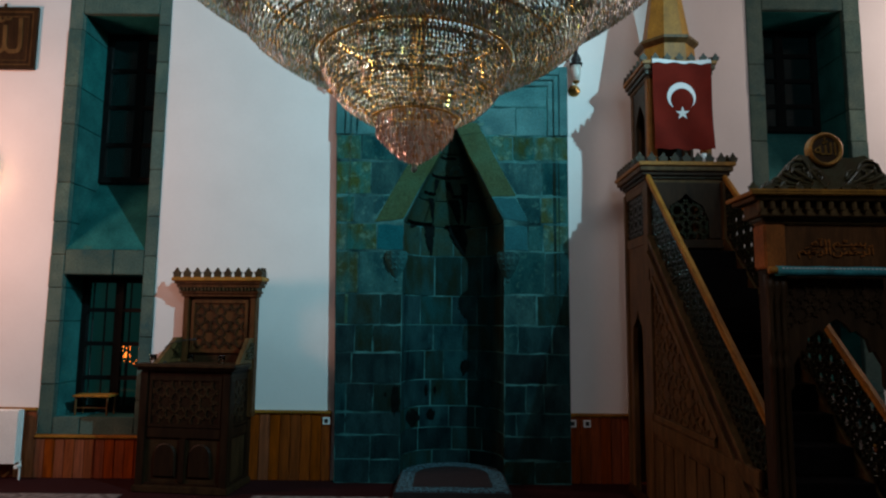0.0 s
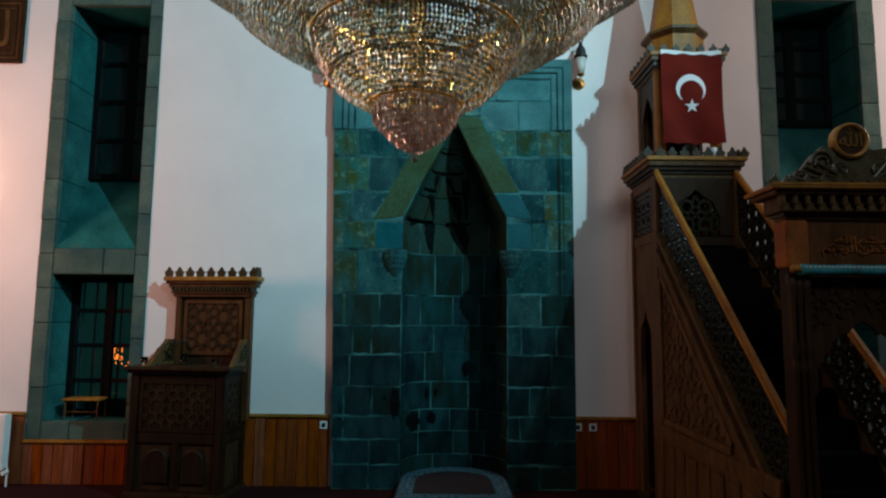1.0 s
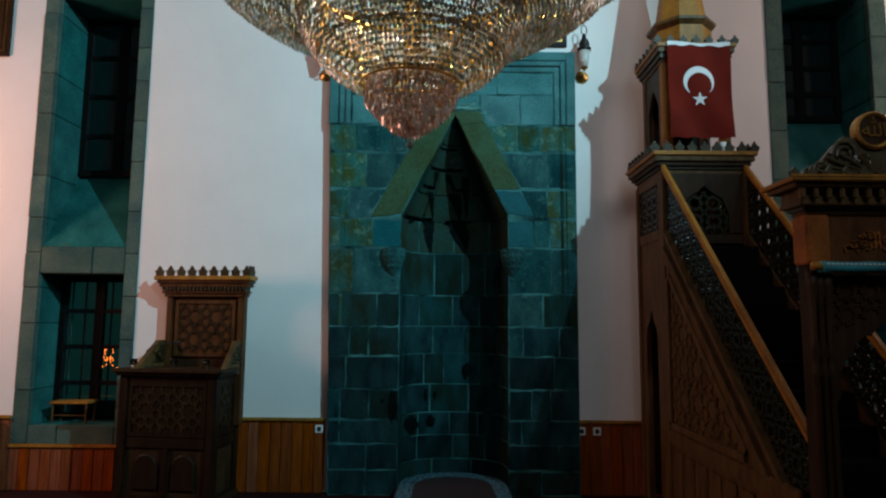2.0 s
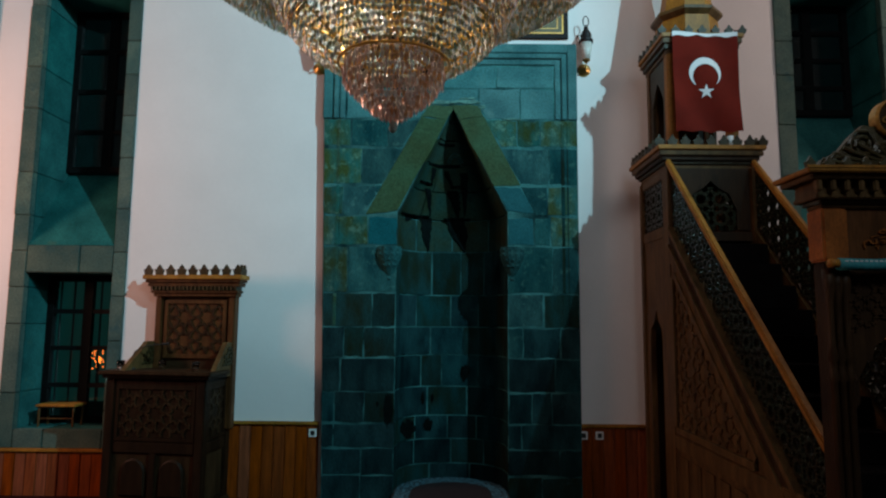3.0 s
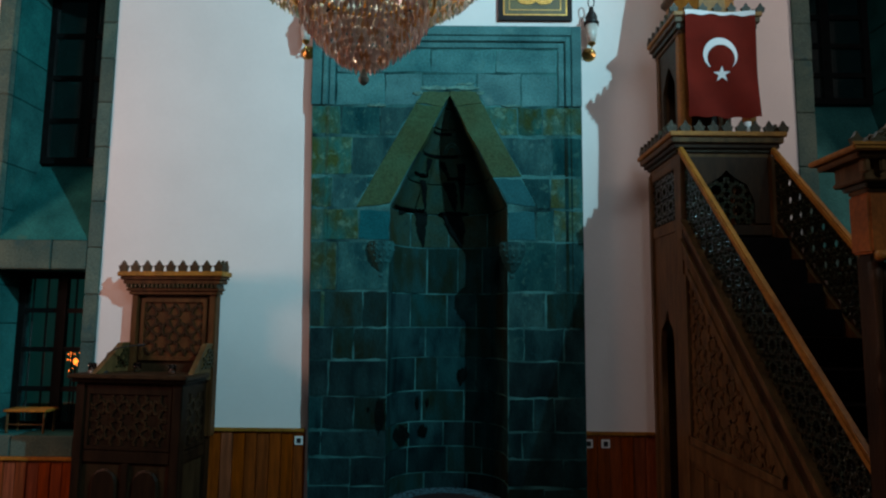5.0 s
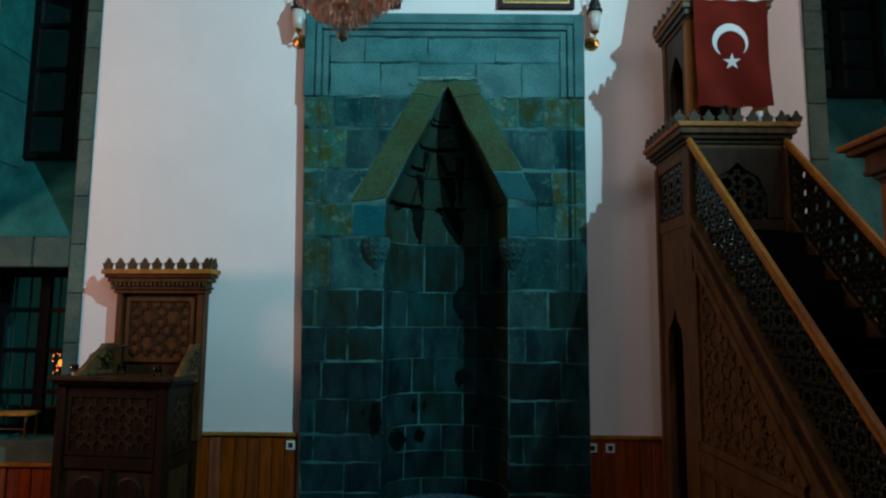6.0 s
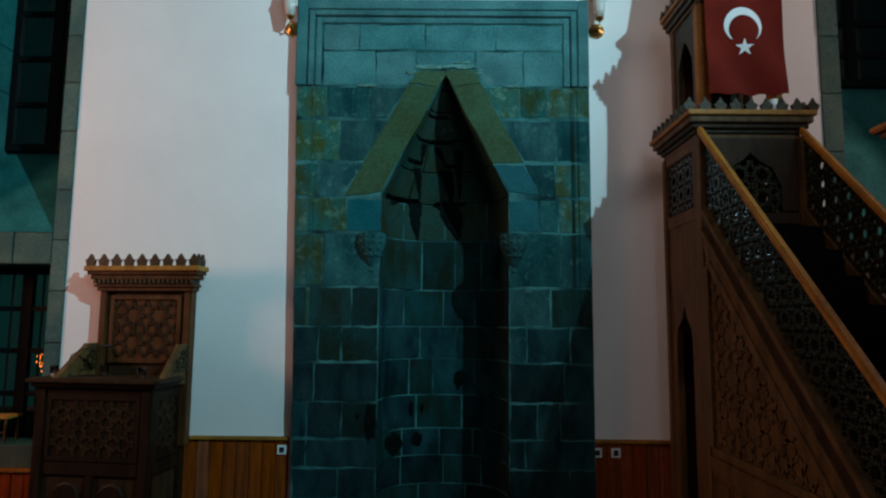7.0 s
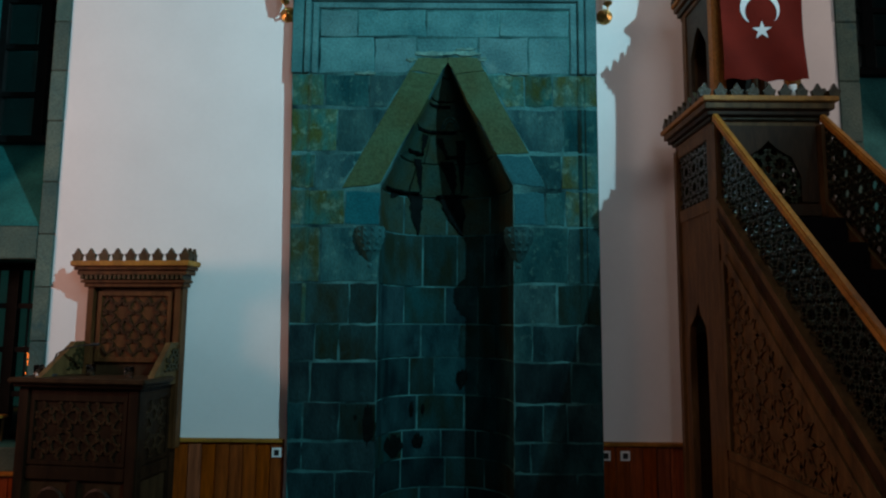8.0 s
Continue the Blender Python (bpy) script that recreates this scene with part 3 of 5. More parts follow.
# sooty stains low on the stones beside and inside the hollow
def niche_y(x):
    return FACE - 0.0055 if x < NL else FACE + 0.006 + DEEP * 0.985 * bow((x - NC) / HALF)


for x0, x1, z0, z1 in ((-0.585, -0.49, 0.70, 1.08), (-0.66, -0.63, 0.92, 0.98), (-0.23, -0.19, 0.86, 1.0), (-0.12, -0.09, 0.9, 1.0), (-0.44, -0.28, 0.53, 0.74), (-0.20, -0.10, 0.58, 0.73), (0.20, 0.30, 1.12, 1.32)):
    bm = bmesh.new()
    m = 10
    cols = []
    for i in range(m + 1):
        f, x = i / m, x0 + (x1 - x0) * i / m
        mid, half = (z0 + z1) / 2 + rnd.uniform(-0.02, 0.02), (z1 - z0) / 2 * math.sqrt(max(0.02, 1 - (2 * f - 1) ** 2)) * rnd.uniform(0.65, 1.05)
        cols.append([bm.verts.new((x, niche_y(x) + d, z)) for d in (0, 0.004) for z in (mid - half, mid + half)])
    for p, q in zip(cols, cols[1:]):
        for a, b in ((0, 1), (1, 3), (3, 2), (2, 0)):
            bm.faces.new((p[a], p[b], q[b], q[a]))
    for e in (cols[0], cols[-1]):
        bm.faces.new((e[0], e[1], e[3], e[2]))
    part("soot_shade_patch", bm, SOOT_SHADE, mih, "black sooty stain")
# hood: leaning courses that close to the point, with a few carved hollow brackets
TIERS = [2.90, 3.20, 3.48, 3.72, 3.90, 3.99]


def hood_at(z, t, k=1.0):
    w = HALF * max(0.02, (APEX + 0.01 - z) / (APEX - SPRING))
    d = DEEP * (w / HALF) ** 0.7
    return Vector((NC + w * k * math.cos(t), FACE + 0.014 + d * k * bow(math.cos(t)), z))


for k, (z0, z1) in enumerate(zip(TIERS, TIERS[1:])):
    n = (4, 3, 3, 2, 1)[k]
    cuts = [0.0] + [math.pi * (i + rnd.uniform(-0.15, 0.15)) / n for i in range(1, n)] + [math.pi]
    for a, b in zip(cuts, cuts[1:]):
        off = rnd.uniform(-0.025, 0.0)
        bm = bmesh.new()
        m = 8
        grid = [[[bm.verts.new(hood_at(z, a + (b - a) * (0.012 + 0.976 * i / m), kk + off)) for i in range(m + 1)] for z in (z0 + 0.006, (z0 + z1) / 2, z1 - 0.006)] for kk in (1.0, 1.1)]
        for r in range(2):
            for i in range(m):
                for g in grid:
                    bm.faces.new((g[r][i], g[r][i + 1], g[r + 1][i + 1], g[r + 1][i]))
        for i in range(m):
            bm.faces.new((grid[0][0][i], grid[0][0][i + 1], grid[1][0][i + 1], grid[1][0][i]))
            bm.faces.new((grid[0][2][i], grid[0][2][i + 1], grid[1][2][i + 1], grid[1][2][i]))
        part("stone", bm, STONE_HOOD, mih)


def hollow(x, z, lift):
    """A place on the inner face of the hollow or its hood."""
    if z < SPRING:
        return Vector((x, FACE + 0.012 - lift + DEEP * bow((x - NC) / HALF), z))
    w = HALF * max(0.02, (APEX + 0.01 - z) / (APEX - SPRING))
    return Vector((x, FACE + 0.014 - lift + DEEP * (w / HALF) ** 0.7 * bow((x - NC) / w), z))


# broken ledges of the stalactite carving, in a black that stands for shade
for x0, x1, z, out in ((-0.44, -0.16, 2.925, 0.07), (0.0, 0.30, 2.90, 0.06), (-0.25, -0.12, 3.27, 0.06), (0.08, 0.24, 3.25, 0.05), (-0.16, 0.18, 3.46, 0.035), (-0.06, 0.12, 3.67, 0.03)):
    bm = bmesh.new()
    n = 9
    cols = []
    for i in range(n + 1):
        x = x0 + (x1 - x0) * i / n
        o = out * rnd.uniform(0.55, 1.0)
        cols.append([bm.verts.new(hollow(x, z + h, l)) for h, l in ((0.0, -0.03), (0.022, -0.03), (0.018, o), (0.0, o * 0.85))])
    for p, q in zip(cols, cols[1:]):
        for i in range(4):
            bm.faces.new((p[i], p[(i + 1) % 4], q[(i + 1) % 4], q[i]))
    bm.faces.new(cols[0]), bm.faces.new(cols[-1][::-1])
    part("ledge", bm, SOOT_SHADE, mih, "broken ledge of the niche hood, black as painted shade")
# shade below the ledges, painted as tapering black runs
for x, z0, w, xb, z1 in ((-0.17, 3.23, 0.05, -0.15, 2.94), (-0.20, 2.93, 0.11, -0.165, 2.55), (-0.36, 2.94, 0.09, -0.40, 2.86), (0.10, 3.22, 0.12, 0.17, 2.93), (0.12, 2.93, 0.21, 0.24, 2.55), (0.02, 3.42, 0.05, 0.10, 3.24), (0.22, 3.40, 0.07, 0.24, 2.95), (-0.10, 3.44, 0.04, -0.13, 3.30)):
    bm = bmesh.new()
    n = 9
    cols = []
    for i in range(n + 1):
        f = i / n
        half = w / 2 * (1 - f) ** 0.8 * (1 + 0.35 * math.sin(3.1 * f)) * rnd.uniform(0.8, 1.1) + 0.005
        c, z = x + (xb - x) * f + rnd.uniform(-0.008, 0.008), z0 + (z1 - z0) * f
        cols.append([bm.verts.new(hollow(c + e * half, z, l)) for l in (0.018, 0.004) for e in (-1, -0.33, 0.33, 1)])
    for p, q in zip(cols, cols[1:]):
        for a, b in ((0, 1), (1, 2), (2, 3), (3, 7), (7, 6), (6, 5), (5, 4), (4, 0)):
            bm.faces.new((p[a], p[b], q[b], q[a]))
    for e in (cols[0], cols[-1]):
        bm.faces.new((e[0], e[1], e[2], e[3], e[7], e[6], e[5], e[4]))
    part("soot_shade_patch", bm, SOOT_SHADE, mih, "black run of painted shade")
for r in (0.07, 0.10):
    bm = bmesh.new()
    tube(bm, [hood_at(3.50 + r * math.sin(a), math.pi / 2 - 0.12 + r * 3.2 * math.cos(a), 0.985) for a in (math.pi * i / 14 for i in range(15))], 0.008, 6)
    part("carved_arc", bm, STONE_TEAL, mih, "carved arc moulding")
# carved corbels at the springing
for c in (-0.552, 0.712):
    bm = bmesh.new()
    lathe(bm, [(0.018, 2.18), (0.036, 2.195), (0.036, 2.215), (0.022, 2.23), (0.05, 2.27), (0.09, 2.34), (0.125, 2.42), (0.13, 2.44), (0.13, 2.53), (0.12, 2.535)], 8, (c, FACE + 0.02, 0), math.pi / 8, Matrix.Diagonal((1, 0.95, 1, 1)))
    for row, (zb, rb) in enumerate(((2.505, 0.128), (2.455, 0.128), (2.40, 0.113), (2.345, 0.090))):
        for i in range(6 - (row > 1)):
            a = math.pi + math.pi * (i + 0.5) / (6 - (row > 1))
            p, d = Vector((c + rb * math.cos(a), FACE + 0.02 + rb * 0.95 * math.sin(a), zb)), Vector((math.cos(a), math.sin(a), 0))
            q = Vector((-d.y, d.x, 0)) * 0.017
            base = [bm.verts.new(p + o - d * 0.004) for o in (q + Vector((0, 0, 0.017)), q - Vector((0, 0, 0.017)), -q - Vector((0, 0, 0.017)), -q + Vector((0, 0, 0.017)))]
            tip = bm.verts.new(p + d * 0.007)
            for n_ in range(4):
                bm.faces.new((base[n_], base[(n_ + 1) % 4], tip))
    part("corbel", bm, STONE_TEAL, mih, "carved stone corbel", smooth=False)

# ---- prayer rug on the podium in the niche ----
def rug_shape(in_, z0, z1):
    pts = [(-0.47 + in_, 5.92 + in_), (0.66 - in_, 5.92 + in_)]
    for i in range(15):
        t = math.pi * i / 14
        pts.append((NC + (HALF * 0.97 - in_) * math.cos(t), FACE + 0.03 - in_ * 0.4 + (DEEP * 0.9 - in_) * math.sin(t)))
    b = bmesh.new()
    prism(b, pts, z0, z1, lambda u, v, a: (u, v, a))
    return b


tagged(part("podium", rug_shape(-0.012, 0.0, 0.10), BLACK), "low black felt-covered podium in front of the niche", "podium")
rug = thing("prayer_rug", (0.09, 6.2, 0.1), "pale blue bordered prayer rug with a dark red field", "rug")
part("border", rug_shape(0.01, 0.101, 0.112), RUG_PALE, rug, "pale blue patterned border")
part("guard_stripe", rug_shape(0.16, 0.112, 0.114), BLACK, rug, "dark guard stripe")
part("field", rug_shape(0.18, 0.114, 0.116), RUG_RED, rug, "dark red field")

# ---- preaching chair beside the window ----


def preaching_chair():
    M = Matrix.Translation((-2.04, 6.02, 0)) @ Matrix.Rotation(radians(-7), 4, "Z")
    th = thing("preaching_chair", (-2.6, 6.35, 0), "carved dark wooden preaching chair with a desk and a crested backrest", "pulpit")
    put_front = lambda u, v, a: M @ Vector((u, a, v))
    put_side = lambda u, v, a: M @ Vector((a, u, v))
    L, R, F, B = -1.13, -0.14, 0.06, 0.60
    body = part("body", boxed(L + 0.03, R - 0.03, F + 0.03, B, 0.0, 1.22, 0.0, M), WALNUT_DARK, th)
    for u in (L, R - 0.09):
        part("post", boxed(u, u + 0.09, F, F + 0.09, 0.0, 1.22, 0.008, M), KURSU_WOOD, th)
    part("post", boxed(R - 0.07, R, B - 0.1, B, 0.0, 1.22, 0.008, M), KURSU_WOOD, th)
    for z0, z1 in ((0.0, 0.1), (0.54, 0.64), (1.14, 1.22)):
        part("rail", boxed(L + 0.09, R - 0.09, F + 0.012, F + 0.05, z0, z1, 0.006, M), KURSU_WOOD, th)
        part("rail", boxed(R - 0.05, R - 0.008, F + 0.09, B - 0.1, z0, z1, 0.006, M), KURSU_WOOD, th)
    # strapwork panel on the front and on the side
    for u0, u1, v0, v1, put, sgn in ((L + 0.13, R - 0.13, 0.68, 1.12, put_front, 0), (F + 0.12, B - 0.13, 0.68, 1.12, put_side, 1)):
        bm = bmesh.new()
        d0, d1 = (F + 0.012, F + 0.035) if sgn == 0 else (R - 0.012, R - 0.035)
        for a, b, c, d in ((u0 - 0.03, u1 + 0.03, v0 - 0.03, v0), (u0 - 0.03, u1 + 0.03, v1, v1 + 0.03), (u0 - 0.03, u0, v0, v1), (u1, u1 + 0.03, v0, v1)):
            prism(bm, [(a, c), (b, c), (b, d), (a, d)], d0, d1, put)
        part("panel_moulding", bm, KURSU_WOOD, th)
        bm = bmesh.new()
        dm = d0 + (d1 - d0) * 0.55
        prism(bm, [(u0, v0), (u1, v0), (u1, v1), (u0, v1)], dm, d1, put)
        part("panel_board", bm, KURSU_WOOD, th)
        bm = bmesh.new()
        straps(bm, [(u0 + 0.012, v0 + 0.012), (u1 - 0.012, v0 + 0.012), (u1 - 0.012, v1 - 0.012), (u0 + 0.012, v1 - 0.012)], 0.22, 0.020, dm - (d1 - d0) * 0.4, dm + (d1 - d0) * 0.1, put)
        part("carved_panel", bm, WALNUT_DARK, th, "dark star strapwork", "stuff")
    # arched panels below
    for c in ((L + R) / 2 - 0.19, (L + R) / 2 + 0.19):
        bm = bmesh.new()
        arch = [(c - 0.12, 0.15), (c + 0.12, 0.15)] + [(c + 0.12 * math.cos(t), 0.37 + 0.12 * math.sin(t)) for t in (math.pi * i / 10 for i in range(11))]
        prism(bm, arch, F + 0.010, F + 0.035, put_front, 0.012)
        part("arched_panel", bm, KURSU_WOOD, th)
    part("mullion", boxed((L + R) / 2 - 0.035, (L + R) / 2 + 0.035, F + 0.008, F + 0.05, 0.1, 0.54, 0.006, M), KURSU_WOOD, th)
    part("plinth", boxed(L - 0.02, R + 0.02, F - 0.02, B, 0.0, 0.07, 0.01, M), WALNUT_DARK, th)
    # desk top
    bm = boxed(L - 0.06, R + 0.07, 0.0, 0.42, 1.25, 1.29, 0.012, M)
    desk = part("desk_top", bm, WALNUT_DARK, th)
    part("desk_moulding", boxed(L - 0.03, R + 0.04, 0.03, 0.40, 1.22, 1.25, 0.008, M), KURSU_WOOD, th)
    # backrest
    bl, br = -0.95, -0.10
    part("backrest", boxed(bl + 0.05, br - 0.05, 0.54, 0.60, 1.24, 2.02, 0.0, M), WALNUT_DARK, th)
    for u in (bl, br - 0.07):
        part("back_post", boxed(u, u + 0.07, 0.50, 0.60, 0.7 if u > -0.5 else 1.24, 2.02, 0.01, M), BACK_WOOD, th)
    bm = bmesh.new()
    u0, u1, v0, v1 = bl + 0.13, br - 0.13, 1.42, 1.93
    for a, b, c, d in ((u0 - 0.035, u1 + 0.035, v0 - 0.035, v0), (u0 - 0.035, u1 + 0.035, v1, v1 + 0.035), (u0 - 0.035, u0, v0, v1), (u1, u1 + 0.035, v0, v1)):
        prism(bm, [(a, c), (b, c), (b, d), (a, d)], 0.515, 0.545, put_front)
    part("panel_moulding", bm, BACK_WOOD, th)
    part("panel_board", boxed(u0, u1, 0.532, 0.545, v0, v1, 0.0, M), BACK_WOOD, th)
    bm = bmesh.new()
    straps(bm, [(u0 + 0.012, v0 + 0.012), (u1 - 0.012, v0 + 0.012), (u1 - 0.012, v1 - 0.012), (u0 + 0.012, v1 - 0.012)], 0.235, 0.022, 0.521, 0.533, put_front)
    part("carved_panel", bm, WALNUT_DARK, th, "dark star strapwork", "stuff")
    for i, (o, z0, z1) in enumerate(((0.02, 2.0, 2.035), (0.04, 2.035, 2.06), (0.06, 2.10, 2.14), (0.08, 2.14, 2.17), (0.10, 2.17, 2.215))):
        part("cornice", boxed(bl - o, br + o, 0.50 - o, 0.60, z0, z1, 0.006, M), HONEY if i == 4 else BACK_WOOD, th)
    part("frieze", boxed(bl - 0.02, br + 0.02, 0.48, 0.60, 2.06, 2.10, 0.0, M), CARVED, th)
    for i in range(22):
        u = bl - 0.04 + (br - bl + 0.08) * (i + 0.5) / 22
        bm = bmesh.new()
        box(bm, u - 0.012, u + 0.012, 0.445, 0.50, 2.065, 2.10, M)
        part("dentil", bm, CARVED, th)
    crest = [(-0.035, 0), (-0.042, 0.035), (-0.05, 0.055), (-0.028, 0.06), (-0.018, 0.08), (0, 0.105), (0.018, 0.08), (0.028, 0.06), (0.05, 0.055), (0.042, 0.035), (0.035, 0)]
    for i in range(9):
        u = bl - 0.05 + (br - bl + 0.10) * i / 8
        bm = bmesh.new()
        prism(bm, [(u + a, 2.215 + b) for a, b in crest], 0.415, 0.44, put_front)
        part("crest_leaf", bm, CARVED, th)
    for v in (0.46, 0.53):
        bm = bmesh.new()
        prism(bm, [(v + a * 0.7, 2.215 + b) for a, b in crest], br + 0.06, br + 0.085, put_side)
        part("crest_leaf", bm, CARVED, th)
    # sloping arm boards
    for u in (-0.985, R - 0.01):
        bm = bmesh.new()
        prism(bm, [(0.20 if u > -0.5 else 0.08, 1.22), (0.56, 1.22), (0.56, 1.53), (0.40, 1.53), (0.20 if u > -0.5 else 0.08, 1.31)], u, u + 0.035, put_side)
        part("arm_board", bm, WALNUT, th)
        bm = bmesh.new()
        prism(bm, [(0.17 - (0.12 if u < -0.5 else 0), 1.291), (0.38, 1.53), (0.40, 1.55), (0.56, 1.55), (0.56, 1.53), (0.41, 1.53), (0.21 - (0.12 if u < -0.5 else 0), 1.291)], u - 0.006, u + 0.041, put_side)
        part("arm_rail", bm, WALNUT, th)
        bm = bmesh.new()
        straps(bm, [(0.32, 1.33), (0.53, 1.33), (0.53, 1.50), (0.42, 1.50)], 0.11, 0.014, u + 0.034, u + 0.048, put_side)
        part("carving", bm, CARVED, th)
    return M


CH = preaching_chair()

# glasses and microphone on the desk
for u, v in ((-1.06, 0.16), (-0.30, 0.16), (-0.72, 0.30)):
    p = CH @ Vector((u, v, 1.291))
    jar = thing("drinking_glass", p, "small clear drinking glass on the desk", "glass", "glasses on the desk")
    bm = bmesh.new()
    lathe(bm, [(0.028, 0.0), (0.034, 0.02), (0.036, 0.085), (0.033, 0.085), (0.031, 0.02), (0.026, 0.008)], 20, p)
    part("tumbler", bm, JAR, jar, smooth=True)
    bm = bmesh.new()
    lathe(bm, [(0.025, 0.009), (0.030, 0.02), (0.0315, 0.045)], 16, p)
    part("water", bm, JAR, jar, "clear water")
p = CH @ Vector((-0.98, 0.2, 1.291))
mic = thing("gooseneck_microphone", p, "black gooseneck microphone on the desk", "microphone")
bm = bmesh.new()
lathe(bm, [(0.045, 0), (0.045, 0.012), (0.02, 0.02)], 20, p)
part("base", bm, PLASTIC, mic)
bm = bmesh.new()
tube(bm, [p + Vector((0.0, 0, 0.015)), p + Vector((0, 0, 0.09)), p + Vector((0.03, 0.0, 0.17)), p + Vector((0.1, 0.02, 0.215)), p + Vector((0.2, 0.03, 0.235)), p + Vector((0.27, 0.04, 0.24))], 0.006)
part("neck", bm, PLASTIC, mic)
bm = bmesh.new()
tube(bm, [p + Vector((0.27, 0.04, 0.24)), p + Vector((0.33, 0.05, 0.245))], 0.013, 10)
part("capsule", bm, PLASTIC, mic)

# ---- stool in the window recess ----
stool = thing("small_stool", (-4.0, 6.98, 0.65), "small wooden stool with thin legs in the window recess", "stool")
part("seat", boxed(-4.22, -3.80, 6.86, 7.08, 0.855, 0.88, 0.006), HONEY, stool, "honey-coloured seat")
for x in (-4.19, -3.83):
    for y in (6.89, 7.05):
        bm = bmesh.new()
        tube(bm, [(x, y, 0.65), (x, y, 0.856)], 0.011)
        part("leg", bm, WALNUT, stool)
part("stretcher", boxed(-4.18, -3.84, 6.885, 6.895, 0.73, 0.74), WALNUT, stool)

# ---- radiator ----
rad = thing("radiator", (-5.1, 6.64, 0.14), "white panel radiator below the wall", "radiator")
part("panel", boxed(-5.7, -4.63, 6.585, 6.60, 0.17, 0.74, 0.006), WHITE, rad)
part("panel", boxed(-5.7, -4.63, 6.67, 6.685, 0.17, 0.74, 0.006), WHITE, rad)
part("grille", boxed(-5.7, -4.63, 6.60, 6.67, 0.725, 0.745, 0.004), WHITE, rad)
part("side_cover", boxed(-4.645, -4.632, 6.601, 6.669, 0.18, 0.724, 0.003), WHITE, rad)
bm = bmesh.new()
tube(bm, [(-4.60, 6.63, 0.0), (-4.60, 6.63, 0.2), (-4.632, 6.63, 0.215)], 0.010, 8)
part("pipe", bm, WHITE, rad)
bm = bmesh.new()
tube(bm, [(-4.60, 6.63, 0.15), (-4.60, 6.56, 0.15)], 0.022, 10)
part("valve", bm, WHITE, rad)

# ---- minbar ----
MX0, MX1 = 1.99, 2.77
MC = (MX0 + MX1) / 2
SLOPE = 0.945


def line_z(y, z_top):
    return z_top - (5.66 - y) * SLOPE


def leaf_crest(poly_scale, length):
    s = poly_scale
    return [(-0.035 * s, 0), (-0.05 * s, 0.045 * s), (-0.025 * s, 0.06 * s), (0, 0.105 * s), (0.025 * s, 0.06 * s), (0.05 * s, 0.045 * s), (0.035 * s, 0)]


def cornice_ring(th, x0, x1, y0, y1, steps, mats):
    for (o, z0, z1), mat in zip(steps, mats):
        part("cornice", boxed(x0 - o, x1 + o, y0 - o, y1 + o, z0, z1, 0.006), mat, th)


def crests(th, x0, x1, y0, y1, z, s, nx, ny):
    for i in range(nx):
        u = x0 + (x1 - x0) * i / (nx - 1)
        bm = bmesh.new()
        prism(bm, [(u + a, z + b) for a, b in leaf_crest(s, 0)], y0, y0 + 0.025, face_y)
        part("crest_leaf", bm, CARVED, th)
    for x in (x0, x1 - 0.025):
        for j in range(1, ny):
            v = y0 + (y1 - y0) * j / (ny - 1)
            bm = bmesh.new()
            prism(bm, [(v + a, z + b) for a, b in leaf_crest(s, 0)], x, x + 0.025, face_x)
            part("crest_leaf", bm, CARVED, th)


